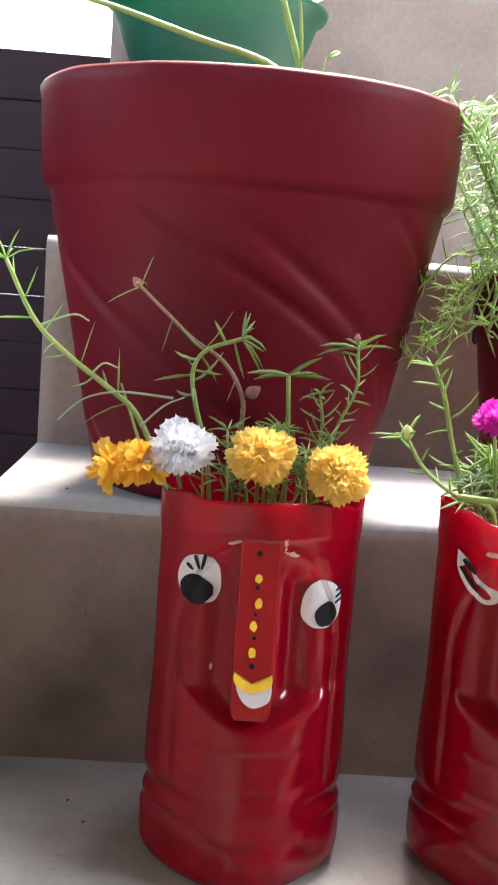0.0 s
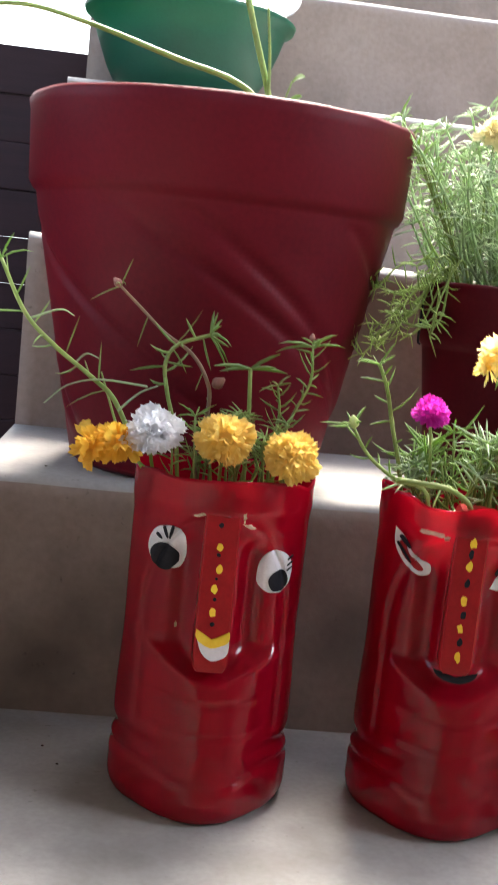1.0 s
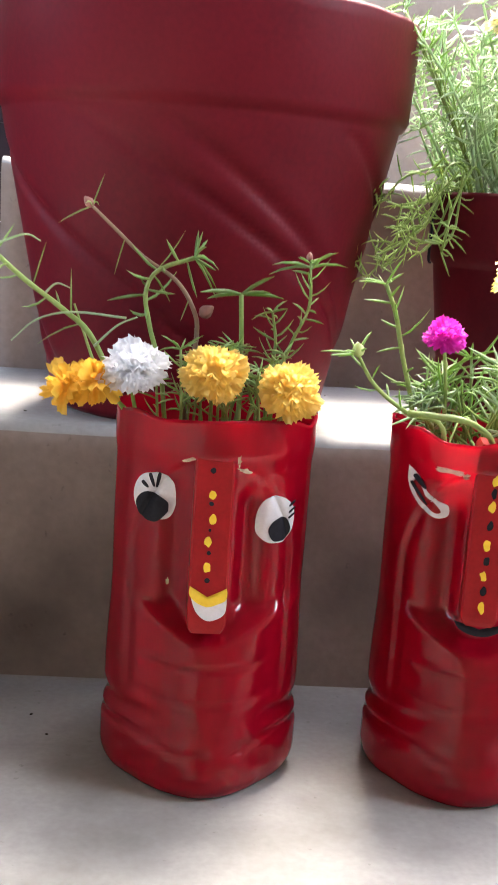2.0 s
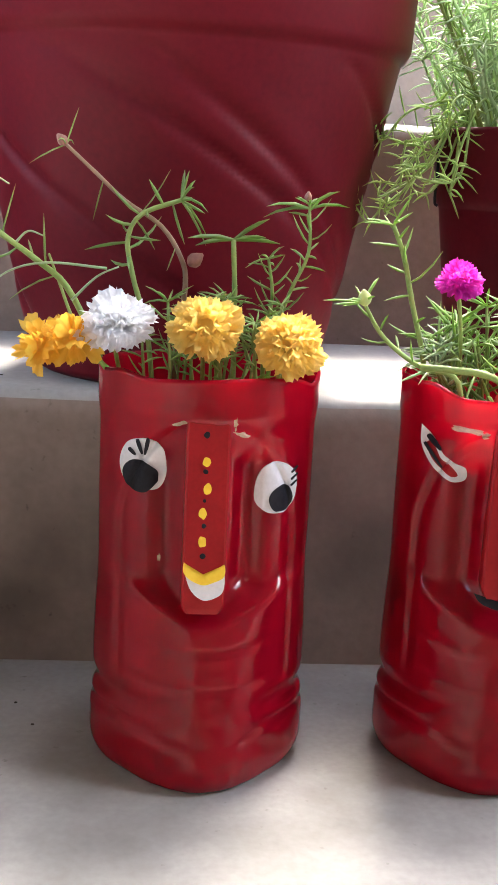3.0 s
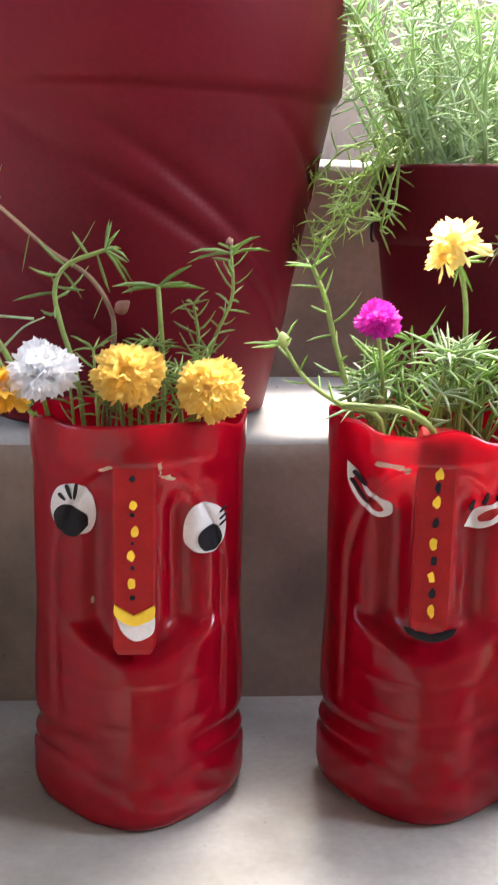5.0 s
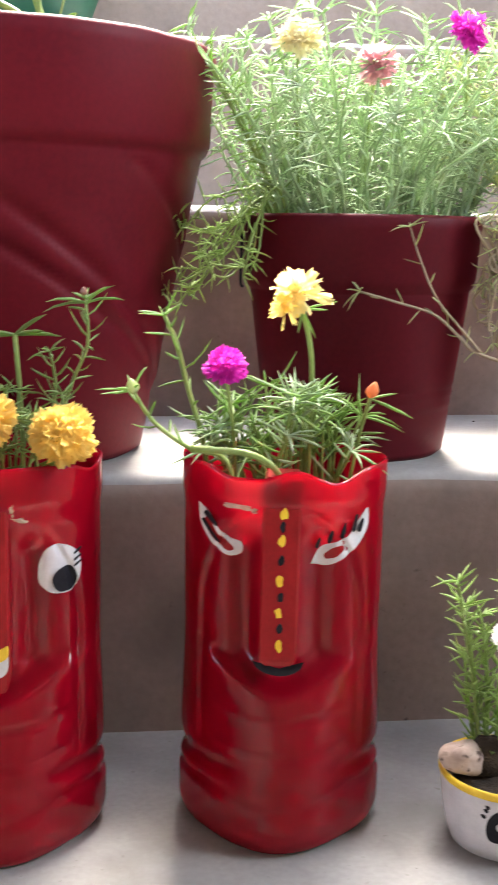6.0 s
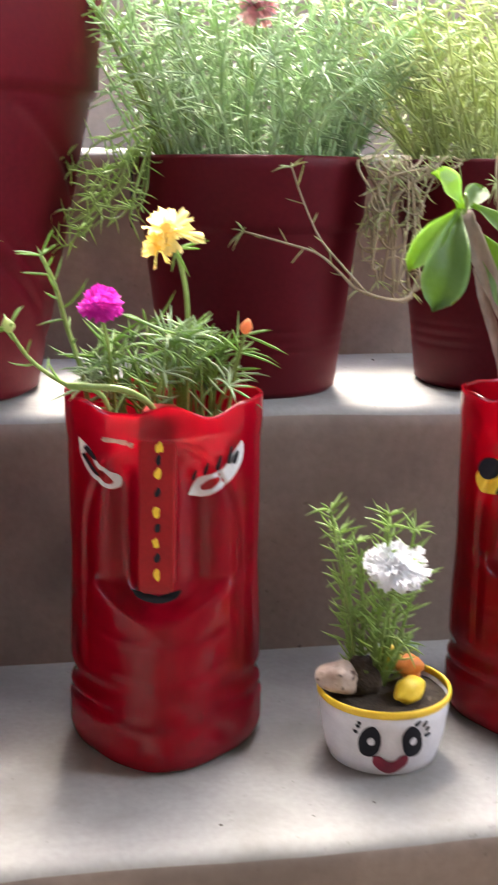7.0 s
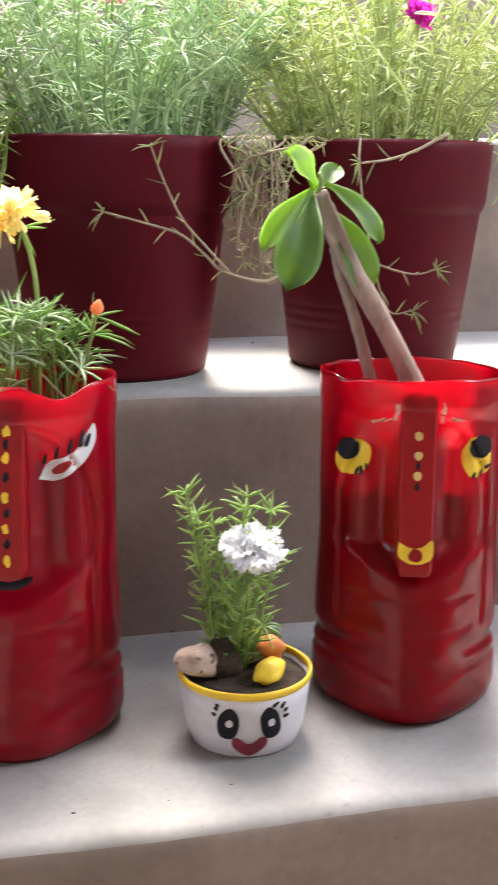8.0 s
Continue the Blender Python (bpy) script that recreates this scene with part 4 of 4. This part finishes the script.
def broad_leaf(plant, base, tip, width, up, mt="leaf_broad", cup=0.16, name="leaf", label="", wav=0.0):
    """An obovate fleshy leaf with a midrib fold and a thin edge."""
    base, tip, up = Vector(base), Vector(tip), Vector(up).normalized()
    d = tip - base
    s = d.cross(up).normalized()
    n_ = s.cross(d).normalized()
    bm = bmesh.new()
    top, bot = [], []
    for i in range(15):
        k = i / 14
        w = width * 0.5 * (max(0.05, math.sin(math.pi * k ** 1.8) ** 0.55 + 0.12 * (1 - k)) if i < 14 else 0.12)
        c = base + d * k + n_ * (0.10 * d.length * math.sin(math.pi * k))
        r1_, r2_ = [], []
        for j in range(9):
            x = (j - 4) / 4
            h = -cup * width * (1 - abs(x)) * 0.5 + wav * width * math.sin(k * 11 + x * 2)
            r1_.append(c + s * (w * x) + n_ * h)
            r2_.append(c + s * (w * x) + n_ * (h - 0.0009 * (1 - abs(x) ** 3)))
        top.append(r1_)
        bot.append(r2_)
    rings = [a + b[::-1] for a, b in zip(top, bot)]
    loft(bm, rings, True, True, True)
    return grow(name, bm, mt, plant, label)


for b, t_, w, up in (((0.686, -0.104, 0.318), (0.668, -0.108, 0.341), 0.024, (0.1, -0.6, 0.8)), ((0.684, -0.106, 0.319), (0.649, -0.118, 0.284), 0.016, (-0.3, -0.75, 0.55)),
                     ((0.681, -0.110, 0.317), (0.662, -0.130, 0.262), 0.027, (-0.05, -0.95, 0.25)), ((0.692, -0.104, 0.322), (0.725, -0.112, 0.288), 0.019, (0.4, -0.75, 0.5)),
                     ((0.697, -0.098, 0.306), (0.722, -0.102, 0.258), 0.025, (0.3, -0.9, 0.15)), ((0.688, -0.098, 0.317), (0.704, -0.088, 0.332), 0.014, (0, -0.7, 0.7)),
                     ((0.690, -0.094, 0.315), (0.694, -0.080, 0.290), 0.018, (0.3, -0.9, 0.2)), ((0.684, -0.097, 0.316), (0.673, -0.085, 0.296), 0.018, (-0.3, -0.9, 0.3))):
    broad_leaf(pd, b, t_, w, up, "leaf_young" if b[2] > 0.3175 and t_[0] < 0.67 else "leaf_broad", cup=0.34, wav=0.035)
stem_part(pd, [(0.687, -0.10, 0.313), (0.689, -0.101, 0.322), (0.687, -0.103, 0.327)], 0.0022, 0.0014, n=6)

# plant in the small white bowl
C_AT = (0.632, -0.156, 0.0)
bowl = thing("bowl_planter", C_AT, "small white painted bowl with a smiling face and yellow rim", "planter")
CP = [(0.0295, 0.0), (0.0322, 0.0015), (0.0345, 0.008), (0.0368, 0.018), (0.0386, 0.032), (0.0395, 0.0415)]
bm = bmesh.new(); lathe(bm, CP + [(0.0384, 0.0415), (0.0372, 0.032), (0.027, 0.006)], 72, lambda r, z, a: (r * (1 + 0.006 * noise.noise(Vector((math.cos(a), math.sin(a), z * 30)))), z))
part("bowl", bm, M["white_paint"], bowl)
bm = bmesh.new(); lathe(bm, [(0.0393, 0.0395), (0.0400, 0.0404), (0.0403, 0.0428), (0.0399, 0.0441), (0.0390, 0.0444), (0.0382, 0.0435), (0.0381, 0.0402)], 72, ring_only=True)
part("rim", bm, M["yellow_paint"], bowl, "yellow painted rim")
bm = bmesh.new(); lathe(bm, [(0.0365, 0.030), (0.0380, 0.0372), (0.025, 0.0385), (0.012, 0.0395), (0.002, 0.040)], 40, lambda r, z, a: (r, z + 0.0015 * noise.noise(Vector((r * 150 * math.cos(a), r * 150 * math.sin(a), 1)))))
part("soil", bm, M["soil"], bowl, "dark soil")


def bowl_depth(x, z):
    for (r0, z0), (r1, z1) in zip(CP, CP[1:]):
        if z0 <= z <= z1:
            r = r0 + (r1 - r0) * (z - z0) / (z1 - z0)
            return -math.sqrt(max(1e-8, r * r * 1.012 - x * x))
    return -0.039


bowl.matrix_world = pose(*C_AT, 0, 0, -9) @ Matrix.Scale(0.99, 4)
for sx in (-1, 1):
    eye = paint("eye", bowl, "black_paint", oval(sx * 0.0122, 0.0245, 0.0062, 0.0102, sx * 8, 0.05, seed=31 + sx), 0.0006, bowl_depth, "black painted eye with a white glint")
    paint("glint", eye, "white_paint", oval(sx * 0.0122 + 0.0006, 0.0250, 0.0019, 0.0024, 0, 0.1, 9, seed=33), 0.0010, bowl_depth)
for x0, z0, x1, z1 in ((-0.0185, 0.0330, -0.0200, 0.0338), (-0.0180, 0.0352, -0.0192, 0.0362), (-0.0195, 0.0292, -0.0212, 0.0300), (0.0135, 0.0352, 0.0165, 0.0372), (0.0185, 0.0335, 0.0205, 0.0362), (0.0205, 0.0305, 0.0222, 0.0318), (0.0200, 0.0268, 0.0230, 0.0272)):
    paint("eyelash", bowl, "black_paint", dab(x0, z0, x1, z1, 0.0018), 0.0007, bowl_depth)
paint("mouth", bowl, "heart_paint", [(-0.0100, 0.0148), (-0.0060, 0.0150), (-0.0028, 0.0120), (0.0, 0.0112), (0.0030, 0.0120), (0.0062, 0.0152), (0.0102, 0.0150), (0.0098, 0.0100), (0.0050, 0.0052), (0.0, 0.0032), (-0.0052, 0.0052), (-0.0096, 0.0100)], 0.0007, bowl_depth, "crimson heart-shaped mouth")

pc = moss_rose("moss_rose", (0.630, -0.148, 0.038), "compact moss rose with one white flower")
for i, (dx, h) in enumerate(((-0.022, 0.094), (-0.012, 0.086), (0.001, 0.103), (0.011, 0.099), (0.019, 0.098), (0.023, 0.068), (-0.018, 0.060), (0.008, 0.082), (0.018, 0.046), (-0.013, 0.044), (0.002, 0.062), (-0.004, 0.072), (0.013, 0.030))):
    x, y = 0.625 + 0.30 * dx, -0.148 + 0.007 * math.sin(i * 2.4)
    tx, ty = 0.628 + dx, y + 0.012 * math.sin(i * 2.4 + 0.5)
    pts = [(x, y, 0.036), (x * 0.55 + tx * 0.45 + 0.003 * math.sin(i * 1.7), y * 0.5 + ty * 0.5, 0.040 + h * 0.5), (tx, ty, 0.040 + h)]
    stem_part(pc, pts, 0.0016, 0.0010, "leaf_fresh", 10)
    leaf_part(pc, pts, every=0.0034, length=0.0150, width=0.0017, start=0.08, rise=0.55, tuft=9, mt="leaf_fresh", sag=(-0.5, 0.1))
pts = [(0.618, -0.148, 0.036), (0.611, -0.149, 0.085), (0.604, -0.150, 0.120), (0.598, -0.150, 0.150)]
stem_part(pc, pts, 0.0017, 0.0011)
leaf_part(pc, pts, "leaf_fresh", every=0.0032, length=0.0135, width=0.0016, start=0.2, rise=0.35, tuft=8)
flower_part(pc, (0.6325, -0.168, 0.1195), (0.05, -0.35, 0.9), 0.0165, "petal_white", 41, "bright white double flower", petals=80, ragged=1.3, depth=0.7)
stem_part(pc, [(0.630, -0.150, 0.038), (0.632, -0.160, 0.080), (0.632, -0.165, 0.116)], 0.0014, 0.0016)

for nm, c, s, mt, lb, sd in (("pebble", (0.6045, -0.156, 0.0490), (0.0135, 0.0115, 0.0095), "stone", "rough beige pebble resting in the small bowl", 1), ("pebble", (0.6430, -0.1690, 0.0445), (0.0115, 0.0085, 0.0066), "stone_yellow", "yellow painted pebble resting in the small bowl", 2),
                             ("pebble", (0.6500, -0.1500, 0.0500), (0.0095, 0.0090, 0.0078), "stone_orange", "orange painted pebble resting in the small bowl", 3), ("pebble", (0.6400, -0.1390, 0.0525), (0.0085, 0.0080, 0.0080), "stone_yellow", "yellow painted pebble resting in the small bowl", 4),
                             ("pebble", (0.6530, -0.1345, 0.0535), (0.0075, 0.0080, 0.0075), "stone_green", "grey green painted pebble resting in the small bowl", 5), ("soil_clod", (0.6195, -0.1540, 0.0480), (0.0105, 0.0090, 0.0135), "soil", "dark clod of soil in the small bowl", 6)):
    bm = bmesh.new(); blob(bm, (0, 0, 0), s, sd, 0.32, 3)
    ob = mesh_object(nm, bm, M[mt])
    ob.matrix_world = pose(c[0], c[1], c[2], 0, 12 * math.sin(sd * 2.1), 25 * sd)
    tagged(ob, lb, "pebble" if nm == "pebble" else "soil", "pebbles in the bowl" if nm == "pebble" else "")


# ---- bushy pots on the step behind ----
def bush(plant, cx, cy, z0, rad, spread, low, high, count, mt, every):
    """Many upright leafy stems, all leaves in one mesh and all stems in another."""
    lv, st = bmesh.new(), bmesh.new()
    for i in range(count):
        a, q = random.random() * 6.28, math.sqrt(random.random())
        x, y = cx + rad * q * math.cos(a), cy + rad * q * math.sin(a)
        h = random.uniform(low, high) * (1 - 0.22 * q)
        tx = x + (spread * q + random.uniform(-0.02, 0.03)) * math.cos(a) + random.uniform(-0.02, 0.02)
        ty = y + (spread * 0.6 * q) * math.sin(a) - 0.012 * random.random()
        pts = [Vector((x, y, z0)), Vector((x * 0.6 + tx * 0.4 + random.uniform(-0.016, 0.016), y * 0.6 + ty * 0.4, z0 + h * 0.55)), Vector((tx, ty, z0 + h))]
        tube(st, curve_points(pts, 6), 0.0016, 0.0009, 4)
        leafy(lv, pts, every=every, length=random.uniform(0.015, 0.026), width=0.0016, start=0.12, rise=random.uniform(-0.1, 0.8), tuft=7, sag=(-0.5, 0.5))
    tagged(grow("stem", st, mt, plant), kind="stuff")
    tagged(grow("foliage", lv, mt, plant), kind="stuff")


pp = moss_rose("moss_rose", (0.595, 0.092, 0.335), "dense silvery green moss rose with pink, yellow and magenta flowers")
bush(pp, 0.593, 0.090, 0.333, 0.073, 0.052, 0.075, 0.176, 130, "leaf_pale", 0.0048)
pq = moss_rose("moss_rose", (0.797, 0.092, 0.335), "dense lime green moss rose with a magenta flower")
bush(pq, 0.797, 0.090, 0.333, 0.073, 0.060, 0.075, 0.176, 135, "leaf_lime", 0.0048)
for pl, at, face, r, mt, sd, lb in ((pp, (0.534, 0.035, 0.462), (0, -0.6, 0.8), 0.0150, "petal_cream", 51, "pale yellow double flower"), (pp, (0.583, 0.018, 0.446), (0.1, -0.8, 0.5), 0.0130, "petal_pink", 52, "dusty pink double flower"),
                                    (pp, (0.653, 0.050, 0.474), (0.3, -0.6, 0.5), 0.0135, "petal_magenta", 53, "magenta flower seen from the side"), (pq, (0.808, 0.050, 0.439), (0.3, -0.6, 0.5), 0.0115, "petal_magenta", 54, "magenta flower seen from the side")):
    flower_part(pl, at, face, r, mt, sd, lb, petals=55, ragged=1.2, depth=0.8)
    stem_part(pl, [(at[0] + 0.01, 0.07, 0.335), (at[0] + 0.004, 0.06, at[2] - 0.05), (at[0], at[1] + 0.005, at[2] - 0.002)], 0.0013, 0.0013, n=8)
# stems hanging over the rim beside the large pot
lv = bmesh.new()
for i in range(13):
    x0, y0 = 0.524 + random.uniform(-0.004, 0.01), 0.05 + 0.05 * random.random()
    ex, ez = random.uniform(0.452, 0.500), random.uniform(0.288, 0.350)
    mid = (x0 * 0.45 + ex * 0.55 + random.uniform(-0.012, 0.008), y0 - 0.022, max(ez, 0.318) + random.uniform(-0.006, 0.022))
    pts = [(x0, y0, 0.345), (x0 - 0.012, y0 - 0.008, 0.358 + random.uniform(-0.004, 0.012)), mid, (ex, y0 - 0.035, ez), (ex + random.uniform(-0.012, 0.008), y0 - 0.037, ez + random.uniform(0.002, 0.022))]
    stem_part(pp, pts, 0.0014, 0.0009, n=16)
    leafy(lv, pts, every=0.0062, length=0.0150, width=0.0015, start=0.3, rise=random.uniform(-0.1, 0.7), tuft=6, sag=(-0.7, 0.6))
grow("foliage", lv, "leaf_fresh", pp)
for i in range(5):
    x0 = 0.520 - 0.006 * i
    pts = [(0.535, 0.06, 0.345), (x0 - 0.005, 0.05, 0.38 + 0.01 * i), (x0 - 0.018 - 0.004 * i, 0.048, 0.415 + 0.014 * i)]
    stem_part(pp, pts, 0.0013, 0.0008, n=10)
    leaf_part(pp, pts, every=0.0060, length=0.018, width=0.0014, start=0.25, rise=0.5, tuft=6)
# dry runners across the front of the two pots
for pl, pts, r0 in ((pp, [(0.702, 0.020, 0.272), (0.690, 0.006, 0.256), (0.673, 0.0, 0.255), (0.651, 0.0, 0.262), (0.640, -0.001, 0.272), (0.623, -0.001, 0.286), (0.601, -0.002, 0.293), (0.571, -0.004, 0.301)], 0.0019),
                    (pp, [(0.655, -0.001, 0.262), (0.640, -0.002, 0.278), (0.624, -0.002, 0.296), (0.612, -0.002, 0.320), (0.603, -0.003, 0.343)], 0.0013),
                    (pq, [(0.815, 0.020, 0.348), (0.811, 0.0, 0.354), (0.791, 0.0, 0.344), (0.770, 0.0, 0.337), (0.748, 0.0, 0.334)], 0.0019), (pq, [(0.740, 0.004, 0.275), (0.770, 0.001, 0.263), (0.792, 0.0, 0.258), (0.808, 0.0, 0.261)], 0.0013),
                    (pq, [(0.872, 0.030, 0.352), (0.858, 0.010, 0.345), (0.860, 0.006, 0.318), (0.868, 0.008, 0.290)], 0.0018), (pq, [(0.752, 0.012, 0.352), (0.748, 0.000, 0.330), (0.756, 0.0, 0.285), (0.770, -0.004, 0.235), (0.790, -0.004, 0.232)], 0.0012)):
    stem_part(pl, pts, r0, r0 * 0.55, "twig", 30, "runner", "dry straw-coloured runner")
    leaf_part(pl, pts, "leaf_lime", every=0.011, length=0.013, width=0.0012, start=0.35, rise=0.7, tuft=8)
bm, lv = bmesh.new(), bmesh.new()
for i in range(24):
    x0 = random.uniform(0.658, 0.730)
    ez = random.uniform(0.252, 0.325)
    cx, cy = 0.684 + random.uniform(-0.020, 0.016), 0.010 + 0.024 * random.random()
    pts = [(x0, 0.035, 0.352), (x0 - 0.010 + random.uniform(-0.01, 0.01), 0.016, 0.345), (cx, cy, (ez + 0.35) / 2)]
    turn0, rr = random.uniform(0, 6.28), random.uniform(0.004, 0.011)
    pts += [(cx + rr * math.cos(turn0 + 1.3 * k), cy + 0.004 * math.sin(k), ez + rr * math.sin(turn0 + 1.3 * k)) for k in range(random.randint(2, 6))]
    tube(bm, curve_points(pts, 26), 0.0011, 0.0007, 5)
    if i % 3 == 1:
        leafy(lv, pts[:4], every=0.0040, length=0.0135, width=0.0013, start=0.15, rise=0.4, tuft=4)
tagged(grow("runner", bm, "twig", pp, "tangle of dry hanging runners"), kind="stuff")
tagged(grow("foliage", lv, "leaf_lime", pp), kind="stuff")
# wire hanging from the pot's rim
bm = bmesh.new(); tube(bm, curve_points([(0.5075, 0.078, 0.352), (0.5035, 0.076, 0.345), (0.5030, 0.075, 0.320), (0.5025, 0.074, 0.303), (0.5045, 0.073, 0.300)], 14), 0.0011, 0.0010, 6)
tagged(mesh_object("wire", bm, M["black_paint"]), "thin dark wire hooked over the pot rim", "wire")

# ---- large pot's plant, the green tub on the upper step ----
pg = thing("leafy_plant", (0.350, 0.100, 0.433), "young plant with long arching stalks and bright green leaves", "plant")
stem_part(pg, [(0.362, 0.10, 0.432), (0.356, 0.10, 0.474), (0.334, 0.10, 0.490), (0.289, 0.10, 0.501), (0.221, 0.10, 0.519), (0.165, 0.10, 0.527), (0.120, 0.10, 0.514), (0.098, 0.10, 0.480)], 0.0036, 0.0020, "stem", 34, "stalk", "long pale green arching stalk")
stem_part(pg, [(0.372, 0.10, 0.432), (0.366, 0.10, 0.476), (0.350, 0.10, 0.525), (0.334, 0.10, 0.575), (0.326, 0.10, 0.605), (0.322, 0.10, 0.640)], 0.0036, 0.0026, "stem", 26, "stalk", "pale green upright stalk")
stem_part(pg, [(0.366, 0.10, 0.432), (0.363, 0.095, 0.500), (0.357, 0.09, 0.545)], 0.0022, 0.0012, "stem", 14, "stalk")
for b, t_, w, up in (((0.327, 0.10, 0.602), (0.288, 0.085, 0.650), 0.046, (-0.2, -0.9, 0.3)), ((0.327, 0.10, 0.602), (0.368, 0.085, 0.652), 0.046, (0.2, -0.9, 0.3)), ((0.333, 0.10, 0.590), (0.303, 0.085, 0.574), 0.020, (-0.1, -0.6, 0.8)), ((0.322, 0.10, 0.638), (0.270, 0.10, 0.655), 0.06, (0, -0.6, 0.8)),
                     ((0.322, 0.10, 0.638), (0.385, 0.10, 0.665), 0.06, (0, -0.6, 0.8))):
    broad_leaf(pg, b, t_, w, up, "leaf_young", wav=0.03)
sp = [(0.376, 0.09, 0.432), (0.376, 0.09, 0.470), (0.381, 0.088, 0.492)]
stem_part(pg, sp, 0.0012, 0.0009, n=8)
broad_leaf(pg, sp[-1], (0.390, 0.085, 0.497), 0.007, (0, -0.6, 0.8))
broad_leaf(pg, sp[1], (0.389, 0.085, 0.482), 0.007, (0, -0.6, 0.8))
for x0 in (0.338, 0.348):
    broad_leaf(pg, (x0, 0.09, 0.436), (x0 - 0.012, 0.085, 0.478), 0.006, (0, -0.6, 0.8))

tub = thing("plastic_tub", (0.300, 0.605, 3 * RISE), "dark green plastic tub with a flared rim", "tub")
bm = bmesh.new(); lathe(bm, [(0.070, 0.0), (0.078, 0.004), (0.096, 0.035), (0.110, 0.070), (0.117, 0.092), (0.126, 0.096), (0.128, 0.101), (0.124, 0.104), (0.114, 0.102), (0.106, 0.070), (0.074, 0.008)], 80)
part("tub", bm, M["green_tub"], tub)
bm = bmesh.new(); lathe(bm, [(0.100, 0.055), (0.104, 0.070), (0.06, 0.078), (0.01, 0.080)], 40)
part("soil", bm, M["soil"], tub, "dark soil")
dish = thing("plastic_dish", (0.385, 0.585, 3 * RISE + 0.104), "white plastic dish lying tilted on the green tub", "dish")
dish.matrix_world = pose(0.369, 0.590, 3 * RISE + 0.128, 46, 12, 0)
bm = bmesh.new(); lathe(bm, [(0.030, 0.0), (0.036, 0.002), (0.052, 0.014), (0.057, 0.017), (0.058, 0.0195), (0.054, 0.0195), (0.036, 0.006), (0.005, 0.004)], 64)
part("dish", bm, M["white_plastic"], dish)

# crumbs of soil and grit on the steps
bm = bmesh.new()
for i in range(36):
    front_step = i % 3 != 0
    x = random.uniform(LEFT + 0.02, 1.0)
    y = random.uniform(-0.235, -0.01) if front_step else random.uniform(0.015, 0.23)
    s = random.choice((0.0004, 0.0005, 0.0006, 0.0009))
    if min(math.hypot(x - cx, y + 0.105) for cx in (0.347, 0.507, 0.755)) > 0.066 and math.hypot(x - 0.632, y + 0.152) > 0.04:
        blob(bm, (x, y, (0 if front_step else RISE) + s * 0.55), (s * 1.3, s, s * 0.7), i, 0.5, 1)
tagged(mesh_object("grit", bm, M["soil"]), "scattered crumbs of dark soil on the steps", "grit", kind="stuff")
